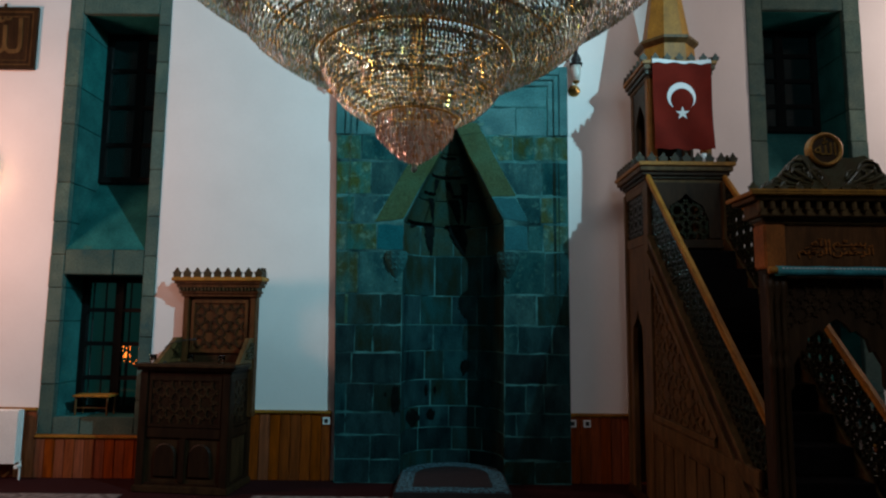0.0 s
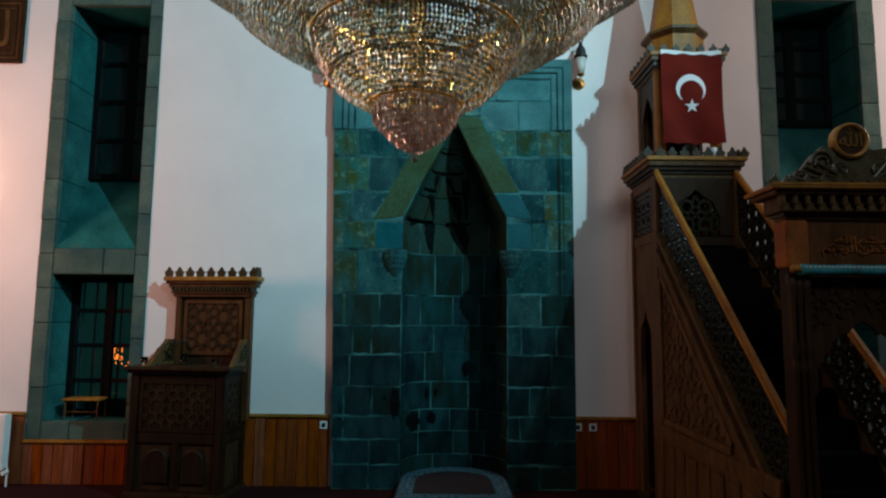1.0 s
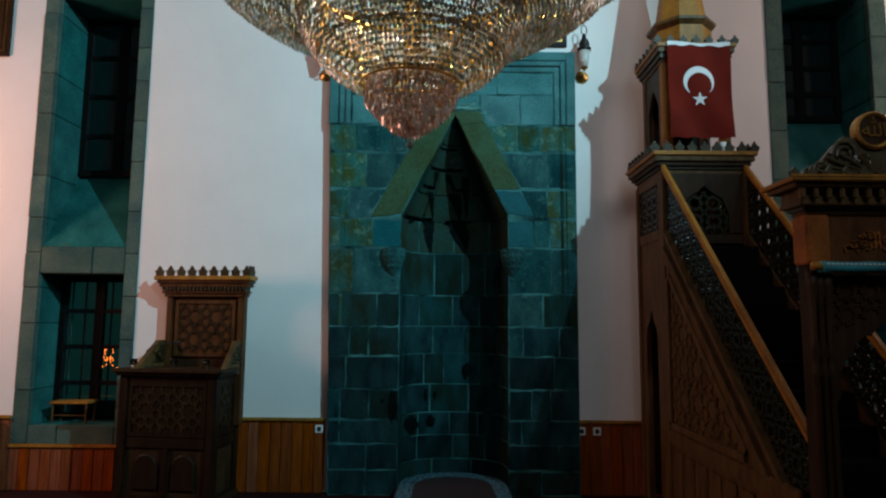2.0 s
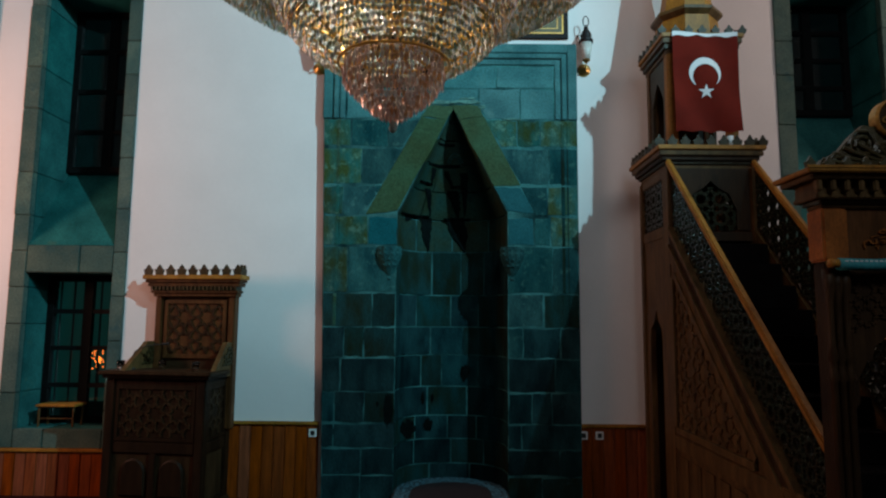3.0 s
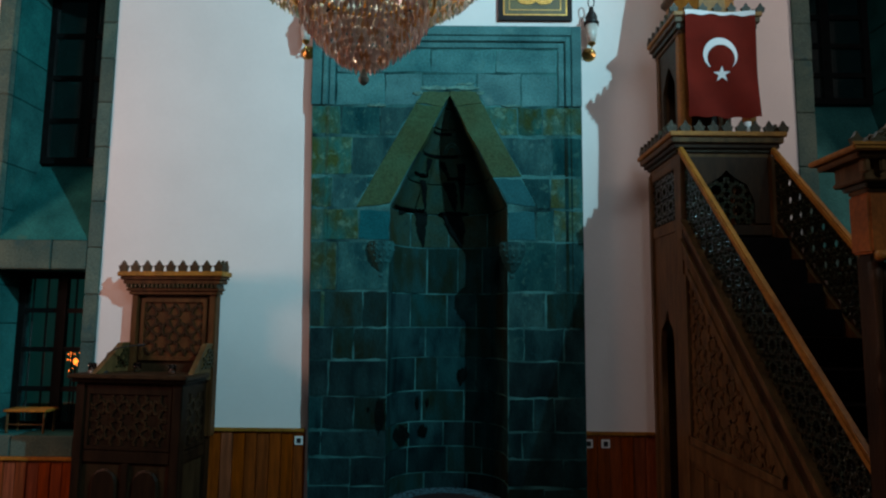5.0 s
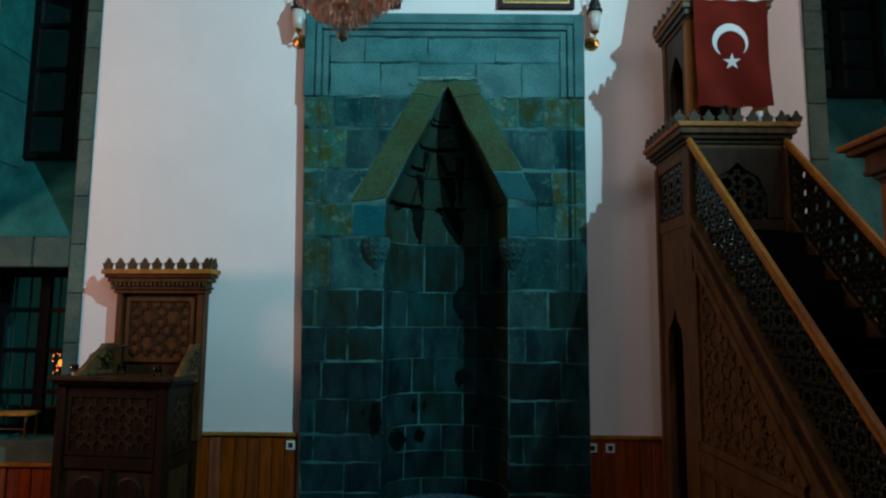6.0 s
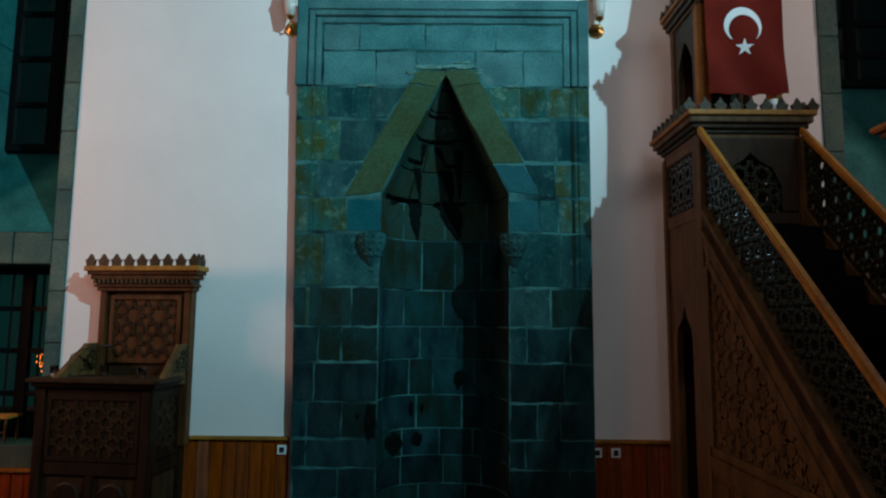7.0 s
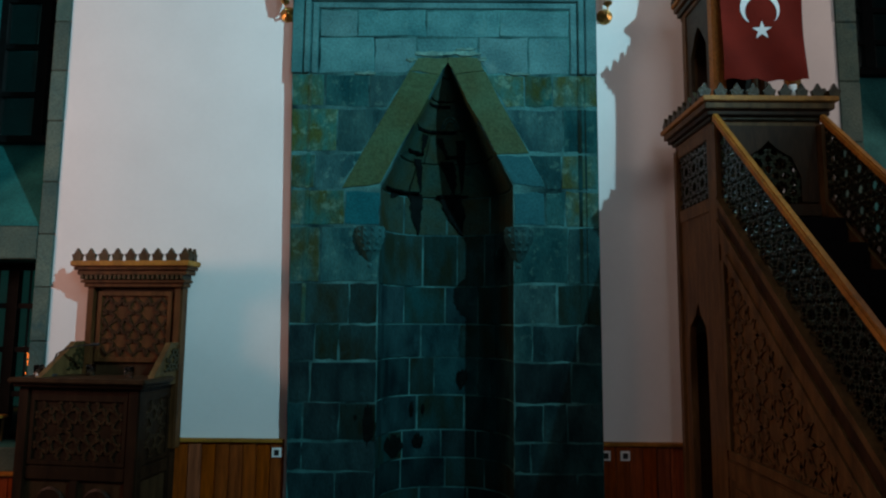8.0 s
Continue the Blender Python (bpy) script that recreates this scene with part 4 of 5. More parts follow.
def minbar():
    th = thing("minbar", (MC, 4.9, 0), "carved wooden minbar with stair, lattice balustrades and spired canopy", "minbar")
    for x, out in ((MX0, -1), (MX1, 1)):
        a0, a1 = (x, x + 0.05) if out < 0 else (x, x - 0.05)
        fx = lambda u, v, a: (a, u, v)
        # solid triangular side below the string
        bm = bmesh.new()
        prism(bm, [(3.5, 0.0), (5.638, 0.0), (5.638, line_z(5.638, 2.60)), (3.5, max(0.1, line_z(3.5, 2.60)))], a0 + out * 0.012, a1, fx)
        part("side_panel", bm, WALNUT, th)
        # frame round the carved triangle
        bm = bmesh.new()
        tri = [(4.24, 0.925), (5.55, 0.925), (5.55, 2.165)]
        for p, q in zip(tri, tri[1:] + tri[:1]):
            d = math.hypot(q[0] - p[0], q[1] - p[1])
            nx, ny = (q[1] - p[1]) / d * 0.05, -(q[0] - p[0]) / d * 0.05
            prism(bm, [p, q, (q[0] + nx, q[1] + ny), (p[0] + nx, p[1] + ny)], a0 + out * 0.040, a0 + out * 0.008, fx)
        part("triangle_frame", bm, WALNUT, th, "moulded triangular frame")
        bm = bmesh.new()
        straps(bm, tri, 0.27, 0.026, a0 + out * 0.022, a0 + out * 0.010, fx)
        part("carved_triangle", bm, WALNUT, th, "raised star strapwork", "stuff")
        # lower string and the base rail
        bm = bmesh.new()
        prism(bm, [(3.5, line_z(3.5, 2.32)), (5.63, line_z(5.63, 2.32)), (5.63, line_z(5.63, 2.45)), (3.5, line_z(3.5, 2.45))], a0 + out * 0.026, a0 - out * 0.02, fx)
        # far side in darker wood, its shade put into the colour
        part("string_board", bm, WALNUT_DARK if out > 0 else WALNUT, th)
        for za, zb, o in ((2.45, 2.475, 0.040), (2.475, 2.58, 0.018), (2.58, 2.63, 0.036)):
            bm = bmesh.new()
            prism(bm, [(3.5, line_z(3.5, za)), (5.64, line_z(5.64, za)), (5.64, line_z(5.64, zb)), (3.5, line_z(3.5, zb))], a0 + out * o, a0 - out * 0.02, fx)
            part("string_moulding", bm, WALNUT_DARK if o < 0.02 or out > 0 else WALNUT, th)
        part("base_rail", boxed(min(a0, a0 + out * 0.035), max(a0, a0 + out * 0.035), 3.6, 5.62, 0.74, 0.86, 0.008), WALNUT, th)
        for i in range(8):
            y = 3.75 + i * 0.245
            part("base_panel", boxed(min(a0, a0 + out * 0.02), max(a0, a0 + out * 0.02), y - 0.09, y + 0.09, 0.12, 0.70, 0.008), WALNUT, th)
        part("plinth", boxed(min(a0, a0 + out * 0.03), max(a0, a0 + out * 0.03), 3.5, 6.46, 0.0, 0.09, 0.006), WALNUT_DARK, th)
        # lattice balustrade and handrail
        bm = bmesh.new()
        quad = [(3.5, line_z(3.5, 2.63)), (5.66, 2.63), (5.66, 3.14), (3.5, line_z(3.5, 3.14))]
        straps(bm, quad, 0.135, 0.019, a0 - out * 0.01, a0 - out * 0.035, fx)
        part("lattice_balustrade", bm, LATTICE, th, "openwork star lattice", "stuff")
        bm = bmesh.new()
        prism(bm, [(3.45, line_z(3.45, 3.13)), (5.70, line_z(5.70, 3.13)), (5.70, line_z(5.70, 3.195)), (3.45, line_z(3.45, 3.195))], a0 + out * 0.016, a0 - out * 0.034, fx)
        bmesh.ops.bevel(bm, geom=bm.edges[:], offset=0.010, segments=2, affect="EDGES")
        part("handrail", bm, HONEY, th, "honey-coloured handrail")
        # tower post, lattice window, panel and doorway
        part("tower_post", boxed(min(a0 + out * 0.02, a1), max(a0 + out * 0.02, a1), 5.64, 5.80, 0.0, 3.15, 0.01), WALNUT, th)
        part("tower_post", boxed(min(a0 + out * 0.02, a1), max(a0 + out * 0.02, a1), 6.38, 6.46, 0.0, 3.15, 0.01), WALNUT, th)
        bm = bmesh.new()
        straps(bm, [(5.80, 2.64), (6.38, 2.64), (6.38, 3.07), (5.80, 3.07)], 0.15, 0.022, a0, a0 - out * 0.03, fx)
        part("lattice_window", bm, LATTICE, th, "openwork lattice panel", "stuff")
        for z0, z1 in ((3.07, 3.15), (2.54, 2.64)):
            part("tower_rail", boxed(min(a0 + out * 0.01, a1), max(a0 + out * 0.01, a1), 5.80, 6.38, z0, z1, 0.006), WALNUT, th)
        arch = [(5.95, 0.15), (5.95, 1.62), (5.97, 1.72), (6.05, 1.80), (6.10, 1.90), (6.15, 1.80), (6.26, 1.72), (6.28, 1.62), (6.28, 0.15)]
        bm = bmesh.new()
        prism(bm, [(5.80, 0.0), (5.95, 0.0)] + arch[:5] + [(6.10, 2.54), (5.80, 2.54)], a0, a1, fx)
        prism(bm, [(6.38, 0.0), (6.38, 2.54), (6.10, 2.54)] + arch[4:] + [(6.28, 0.0)], a0, a1, fx)
        part("doorway_panel", bm, WALNUT, th, "panel with a pointed doorway")
    # the stair's shade is painted into the colour of the steps
    # treads and risers
    for i in range(11):
        y = 5.62 - i * 0.196
        z = line_z(y, 2.48)
        if z > 0.1:
            part("step", boxed(MX0 + 0.06, MX1 - 0.06, y - 0.20, y + 0.02, z - 0.18, z, 0.006), STAIR_SHADE, th, "step painted near-black for the shade in the stair")
    # platform with its cornice and crest
    part("platform", boxed(MX0 + 0.04, MX1 - 0.04, 5.70, 6.44, 2.50, 2.58), WALNUT_DARK, th)
    part("back_board", boxed(MX0 + 0.05, MX1 - 0.05, 6.42, 6.46, 0.1, 3.15), WALNUT_DARK, th)
    # front board with a pointed doorway over the stair
    bm = bmesh.new()
    fa = [(2.16, 2.60), (2.16, 2.78), (2.22, 2.92), (2.32, 2.98), (MC, 3.04), (2.44, 2.98), (2.54, 2.92), (2.60, 2.78), (2.60, 2.60)]
    prism(bm, [(MX0 + 0.05, 2.60)] + fa[:5] + [(MC, 3.15), (MX0 + 0.05, 3.15)], 5.72, 5.76, face_y)
    prism(bm, [(MX1 - 0.05, 2.60), (MX1 - 0.05, 3.15), (MC, 3.15)] + fa[4:], 5.72, 5.76, face_y)
    part("arch_board", bm, WALNUT_DARK, th, "carved board over the stair")
    bm = bmesh.new()
    straps(bm, [(2.16, 2.60), (2.60, 2.60), (2.60, 2.85), (2.50, 2.98), (2.26, 2.98), (2.16, 2.85)], 0.17, 0.02, 5.735, 5.755, face_y)
    part("lattice", bm, LATTICE, th, "openwork lattice", "stuff")
    cornice_ring(th, MX0, MX1, 5.74, 6.46, ((0.0, 3.15, 3.19), (0.02, 3.19, 3.22), (0.045, 3.22, 3.26), (0.07, 3.26, 3.31), (0.09, 3.31, 3.35)), (WALNUT, CARVED, WALNUT_DARK, WALNUT, HONEY))
    crests(th, MX0 - 0.07, MX1 + 0.07, 5.67, 6.5, 3.35, 0.95, 9, 9)
    # canopy box
    x0, x1, y0, y1 = 2.06, 2.70, 5.82, 6.42
    for a, b in ((x0, y0), (x1 - 0.09, y0), (x0, y1 - 0.09), (x1 - 0.09, y1 - 0.09)):
        part("canopy_post", boxed(a, a + 0.09, b, b + 0.09, 3.35, 4.36, 0.01), HONEY if b == y0 else WALNUT, th, "honey-coloured post")
    for x in (x0 + 0.01, x1 - 0.04):
        ya, yb = y0 + 0.09, y1 - 0.09
        ym = (ya + yb) / 2
        ar = [(ya + 0.06, 3.5), (ya + 0.06, 3.88), (ym - 0.06, 4.02), (ym, 4.08), (ym + 0.06, 4.02), (yb - 0.06, 3.88), (yb - 0.06, 3.5)]
        bm = bmesh.new()
        prism(bm, [(ya, 3.35), (ya + 0.06, 3.35)] + ar[:4] + [(ym, 4.36), (ya, 4.36)], x, x + 0.03, face_x)
        prism(bm, [(yb, 3.35), (yb, 4.36), (ym, 4.36)] + ar[3:] + [(yb - 0.06, 3.35)], x, x + 0.03, face_x)
        part("canopy_side", bm, CARVED, th, "carved side with a pointed opening")
    part("canopy_header", boxed(x0 + 0.09, x1 - 0.09, y0 + 0.01, y0 + 0.05, 4.12, 4.36), CARVED, th)
    part("canopy_back", boxed(x0 + 0.09, x1 - 0.09, y1 - 0.05, y1 - 0.01, 3.35, 4.36), WALNUT_DARK, th)
    cornice_ring(th, x0, x1, y0, y1, ((0.005, 4.26, 4.30), (0.025, 4.30, 4.35), (0.045, 4.35, 4.40), (0.06, 4.40, 4.44)), (WALNUT, CARVED, WALNUT, HONEY))
    crests(th, x0 - 0.05, x1 + 0.05, y0 - 0.05, y1 + 0.05, 4.44, 0.8, 7, 7)
    # drum, ring and spire, eight-sided
    cx, cy = 2.36, 6.10
    bm = bmesh.new()
    lathe(bm, [(0.30, 4.44), (0.285, 4.66)], 8, (cx, cy, 0), math.pi / 8)
    part("drum", bm, HONEY, th, "eight-sided honey-coloured drum")
    bm = bmesh.new()
    lathe(bm, [(0.29, 4.66), (0.33, 4.70), (0.33, 4.73), (0.27, 4.75)], 8, (cx, cy, 0), math.pi / 8)
    part("ring_moulding", bm, WALNUT, th, "dark ring moulding")
    bm = bmesh.new()
    lathe(bm, [(0.255, 4.75), (0.22, 4.95), (0.012, 6.30)], 8, (cx, cy, 0), math.pi / 8)
    part("spire", bm, HONEY, th, "eight-sided tapering spire")
    bm = bmesh.new()
    lathe(bm, [(0.01, 6.28), (0.05, 6.33), (0.05, 6.37), (0.012, 6.42), (0.03, 6.47), (0.004, 6.60)], 16, (cx, cy, 0))
    part("finial", bm, GOLD, th, "gilt finial")
    return th


MINBAR = minbar()


def gate():
    """The front gate of the minbar with its crest."""
    th = thing("minbar_gate", (MC, 3.40, 0), "dark carved wooden gate with scrolled crest and gilt medallion", "gate")
    GX0, GX1, y0, y1 = 1.925, 2.80, 3.35, 3.49
    c = (GX0 + GX1) / 2
    for x in (GX0, GX1 - 0.13):
        part("post", boxed(x + 0.02, x + 0.11, y0 + 0.03, y1, 0.0, 2.10, 0.01), WALNUT_DARK, th)
        for k, u in enumerate((x + 0.025, x + 0.065, x + 0.105)):
            bm = bmesh.new()
            lathe(bm, [(0.026, 0.0), (0.026, 0.12), (0.018, 0.14), (0.018, 1.50), (0.028, 1.52), (0.018, 1.56), (0.018, 1.60), (0.026, 1.62), (0.016, 1.70), (0.018, 1.90), (0.028, 1.98), (0.028, 2.06)], 14, (u, y0 + 0.02, 0))
            part("colonnette", bm, WALNUT_DARK, th, smooth=True)
        part("lintel_end", boxed(x, x + 0.13, y0, y1, 2.10, 2.37, 0.01), BLOCK_WOOD, th, "orange-brown block")
    part("lintel", boxed(GX0 + 0.13, GX1 - 0.13, y0 + 0.02, y1 - 0.02, 2.10, 2.37), BACK_WOOD, th)
    # scalloped arch below the lintel
    for s in (-1, 1):
        pts = [(c, 2.10), (c, 1.80), (c + s * 0.05, 1.77), (c + s * 0.09, 1.72), (c + s * 0.11, 1.73), (c + s * 0.18, 1.68), (c + s * 0.20, 1.60), (c + s * 0.22, 1.61), (c + s * 0.27, 1.52), (c + s * 0.27, 1.40), (c + s * 0.30, 1.36), (c + s * 0.30, 2.10)]
        bm = bmesh.new()
        prism(bm, pts, y0 + 0.05, y0 + 0.08, face_y)
        part("arch_panel", bm, WALNUT_DARK, th, "scalloped arch panel")
        bm = bmesh.new()
        straps(bm, [(c + s * 0.02, 1.85), (c + s * 0.28, 1.75), (c + s * 0.28, 2.04), (c + s * 0.02, 2.04)][::s], 0.13, 0.014, y0 + 0.04, y0 + 0.05, face_y)
        part("carving", bm, WALNUT_DARK, th)
    # the carved opening formula
    t = bpy.data.curves.new("lintel_script", "FONT")
    t.body, t.size, t.extrude, t.align_x, t.align_y = "\ufdfd", 0.25, 0.005, "CENTER", "CENTER"
    t.materials.append(BLOCK_WOOD)
    tx = new("inscription", t)
    tx.parent = th
    tx.matrix_parent_inverse = world_of(th).inverted()
    tx.matrix_basis = pose(c, y0 + 0.014, 2.235, 90, 0, 0) @ Matrix.Diagonal((1, 0.62, 1, 1))
    tagged(tx, "carved calligraphic inscription")
    for i, (o, z0, z1) in enumerate(((0.0, 2.37, 2.39), (0.02, 2.39, 2.41), (0.05, 2.41, 2.435), (0.10, 2.50, 2.525), (0.13, 2.525, 2.55))):
        part("cornice", boxed(GX0 - o, GX1 + o, y0 - o, y1 + o * 0.6, z0, z1, 0.006), (WALNUT, CREST, WALNUT, WALNUT, HONEY)[i], th)
    part("frieze", boxed(GX0 - 0.04, GX1 + 0.04, y0 - 0.04, y1 + 0.02, 2.435, 2.50), WALNUT, th)
    for i in range(15):
        u = GX0 - 0.05 + (GX1 - GX0 + 0.10) * i / 14
        part("bracket", boxed(u - 0.014, u + 0.014, y0 - 0.085, y0 - 0.041, 2.44, 2.50, 0.006), WALNUT, th)
    part("cornice_edge", boxed(GX0 - 0.135, GX1 + 0.135, y0 - 0.135, y0 - 0.125, 2.545, 2.558), HONEY, th, "honey-coloured edge")
    for i in range(13):
        u = GX0 - 0.11 + (GX1 - GX0 + 0.22) * i / 12
        bm = bmesh.new()
        prism(bm, [(u + a, 2.55 + b) for a, b in leaf_crest(0.55, 0)], y0 - 0.12, y0 - 0.10, face_y)
        part("crest_leaf", bm, CREST, th)
    # crest board with scrolls
    outline = [(c - 0.46, 2.55), (c + 0.46, 2.55), (c + 0.42, 2.62), (c + 0.34, 2.655), (c + 0.27, 2.74), (c + 0.20, 2.80), (c + 0.10, 2.78), (c, 2.80), (c - 0.10, 2.78), (c - 0.20, 2.80), (c - 0.27, 2.74), (c - 0.34, 2.655), (c - 0.42, 2.62)]
    bm = bmesh.new()
    prism(bm, outline, y0 + 0.0, y0 + 0.035, face_y)
    part("crest_board", bm, CREST, th, "carved scrolled crest")
    for s in (-1, 1):
        bm = bmesh.new()
        for r0, ox, oz in ((0.075, 0.21, 2.70), (0.05, 0.34, 2.605), (0.045, 0.11, 2.66)):
            pts = [(c + s * (ox + r0 * (1 - i / 26) * math.cos(0.6 * i)), y0 - 0.008, oz + r0 * (1 - i / 26) * math.sin(0.6 * i)) for i in range(22)]
            tube(bm, pts, 0.010, 6)
        for j in range(5):
            tube(bm, [(c + s * 0.05, y0 - 0.008, 2.585), (c + s * (0.14 + 0.05 * j), y0 - 0.016, 2.60 + 0.022 * (4 - j)), (c + s * (0.20 + 0.055 * j), y0 - 0.006, 2.62 + 0.03 * (4 - j))], 0.009, 6)
        part("scroll", bm, CREST, th, "carved scroll and leaf")
    m = Matrix.Rotation(radians(90), 4, "X")
    bm = bmesh.new()
    lathe(bm, [(0.105, -0.03), (0.105, 0.02), (0.095, 0.03), (0.083, 0.02), (0.080, 0.008)], 40, (c - 0.045, y0, 2.83), 0, m)
    med = part("medallion", bm, GILT, th, "round gilt medallion")
    bm = bmesh.new()
    lathe(bm, [(0.079, 0.006), (0.079, 0.0105)], 40, (c - 0.045, y0, 2.83), 0, m)
    part("field", bm, WALNUT_DARK, med, "dark recessed field")
    t = bpy.data.curves.new("medallion_script", "FONT")
    t.body, t.size, t.extrude, t.align_x, t.align_y = "\ufdf2", 0.11, 0.004, "CENTER", "CENTER"
    t.materials.append(GOLD)
    tx = new("script", t)
    tx.parent = med
    tx.matrix_parent_inverse = world_of(med).inverted()
    tx.matrix_basis = pose(c - 0.045, y0 - 0.014, 2.83, 90, 0, 0)
    return th


gate()
# rolled teal curtain tied under the lintel
cur = thing("rolled_curtain", (2.37, 3.33, 2.07), "rolled teal curtain with a stitched edge on a wooden pole", "curtain")
bm = bmesh.new()
tube(bm, [(1.97 + 0.085 * i, 3.315 + 0.003 * (i % 2), 2.082 - 0.002 * (i % 3)) for i in range(11)], 0.03, 12)
part("roll", bm, TEAL_CLOTH, cur, smooth=True)
bm = bmesh.new()
tube(bm, [(1.925, 3.315, 2.085), (1.972, 3.315, 2.085)], 0.022, 12)
part("pole_end", bm, HONEY, cur, "honey-coloured pole end", smooth=True)
bm = bmesh.new()
for i in range(34):
    box(bm, 1.99 + i * 0.024, 2.004 + i * 0.024, 3.285, 3.289, 2.092, 2.098)
part("stitching", bm, CLOTH_WHITE, cur, "pale stitched edge")

# ---- flag on the canopy ----
flag = thing("flag", (2.38, 5.72, 3.5), "red flag with a white crescent and star hung over the canopy", "flag")


def flag_y(u, v):
    return 5.745 - 0.010 * math.sin(u * 9 + v * 1.5) - 0.045 * (4.41 - v) * math.sin(u * 6.5 - 11.3 + v * 3.2) ** 2


def sheet(x0, x1, z0, z1, nx, nz, off, thick):
    bm = bmesh.new()
    g = [[[bm.verts.new((x0 + (x1 - x0) * i / nx, flag_y(x0 + (x1 - x0) * i / nx, z0 + (z1 - z0) * j / nz) + o + (0), z0 + (z1 - z0) * j / nz + (0.012 * math.cos(i / nx * 6.28) if j == nz else 0.008 * math.sin(i * 0.7) if j == 0 else 0))) for j in range(nz + 1)] for i in range(nx + 1)] for o in (off, off + thick)]
    for i in range(nx):
        for j in range(nz):
            a, b = g
            bm.faces.new((a[i][j], a[i + 1][j], a[i + 1][j + 1], a[i][j + 1]))
            bm.faces.new((b[i][j], b[i][j + 1], b[i + 1][j + 1], b[i + 1][j]))
    return bm


part("cloth", sheet(2.09, 2.69, 3.49, 4.40, 30, 30, 0, 0.004), RED, flag, smooth=True)
part("hem", sheet(2.09, 2.69, 4.395, 4.43, 30, 1, -0.004, 0.012), CLOTH_WHITE, flag, "white top hem")


def emblem(polys, name):
    bm = bmesh.new()
    for poly in polys:
        f = [bm.verts.new((u, flag_y(u, v) - 0.004, v)) for u, v in poly]
        bm.faces.new(f)
    part(name, bm, CLOTH_WHITE, flag, "white " + name)


cu, cv, R1, R2 = 2.372, 4.04, 0.145, 0.116
outer = [(cu + R1 * math.cos(t), cv + R1 * math.sin(t)) for t in (radians(-62 + 304 * i / 32) for i in range(33))]
inner = [(cu + 0.004 + R2 * math.cos(t), cv - 0.034 + R2 * math.sin(t)) for t in (radians(-45 + 270 * i / 32) for i in range(33))]
emblem([(outer[i], outer[i + 1], inner[i + 1], inner[i]) for i in range(1, 31)], "crescent")
star = [(2.374 + (0.072 if i % 2 == 0 else 0.028) * math.sin(i * math.pi / 5), 3.862 + (0.072 if i % 2 == 0 else 0.028) * math.cos(i * math.pi / 5)) for i in range(10)]
emblem([((2.374, 3.862), star[i], star[(i + 1) % 10]) for i in range(10)], "star")
cup = thing("paper_cup", (2.56, 5.70, 3.35), "small white paper cup on the platform cornice", "cup")
bm = bmesh.new()
lathe(bm, [(0.022, 0), (0.03, 0.09), (0.026, 0.09), (0.02, 0.006)], 16, (2.56, 5.70, 3.35))
part("cup_wall", bm, WHITE, cup, smooth=True)

# ---- wall lanterns ----


def lantern(x, z, lit=False):
    th = thing("wall_lantern", (x, WALL, z), "black lantern with a glass chimney on a brass wall rosette", "wall lamp", "lanterns on the wall")
    m = Matrix.Rotation(radians(90), 4, "X")
    bm = bmesh.new()
    lathe(bm, [(0.07, 0.0), (0.07, 0.012), (0.05, 0.03), (0.03, 0.034), (0.025, 0.05)], 28, (x, WALL, z), 0, m)
    part("rosette", bm, BRASS, th, "round brass rosette", smooth=True)
    bm = bmesh.new()
    tube(bm, [(x, WALL - 0.04, z), (x, WALL - 0.11, z), (x, WALL - 0.13, z + 0.04)], 0.012, 8)
    part("arm", bm, BRASS, th)
    c = (x, WALL - 0.13, z)
    bm = bmesh.new()
    lathe(bm, [(0.02, 0.04), (0.04, 0.06), (0.035, 0.07)], 20, c)
    part("cup", bm, BRASS, th)
    bm = bmesh.new()
    lathe(bm, [(0.036, 0.07), (0.05, 0.14), (0.062, 0.25), (0.058, 0.25), (0.046, 0.14), (0.032, 0.075)], 20, c)
    part("chimney", bm, MILK, th, "pale glass chimney", smooth=True)
    bm = bmesh.new()
    lathe(bm, [(0.072, 0.25), (0.075, 0.28), (0.055, 0.30), (0.06, 0.33), (0.045, 0.37), (0.025, 0.40), (0.022, 0.43), (0.01, 0.45)], 20, c)
    part("cap", bm, IRON, th, "black lantern cap", smooth=True)
    bm = bmesh.new()
    tube(bm, [(c[0] + 0.03 * math.sin(t), c[1], z + 0.49 - 0.06 * math.cos(t)) for t in (2 * math.pi * i / 14 for i in range(15))], 0.006, 6)
    part("hanging_ring", bm, IRON, th)
    bm = bmesh.new()
    tube(bm, [(x - 0.06 * k - 0.02, WALL - 0.012 - 0.07 * (1 - k), z + 0.30 + 0.08 * math.sin(k * 2.6)) for k in (i / 8 for i in range(9))], 0.004, 5)
    part("cable", bm, IRON, th)
    if lit:
        bm = bmesh.new()
        lathe(bm, [(0.012, 0.08), (0.028, 0.12), (0.028, 0.16), (0.008, 0.2)], 16, c)
        part("bulb", bm, BULB, th, "lit warm bulb", smooth=True)
        d = bpy.data.lights.new("lantern_bulb", "POINT")
        d.energy, d.color, d.shadow_soft_size = 1.6, (1.0, 0.55, 0.28), 0.03
        new("lantern_bulb", d).location = (x + 0.05, WALL - 0.20, z + 0.14)
    return th


lantern(1.50, 4.47)
lantern(-1.345, 4.47)
lantern(-5.36, 3.2, True)


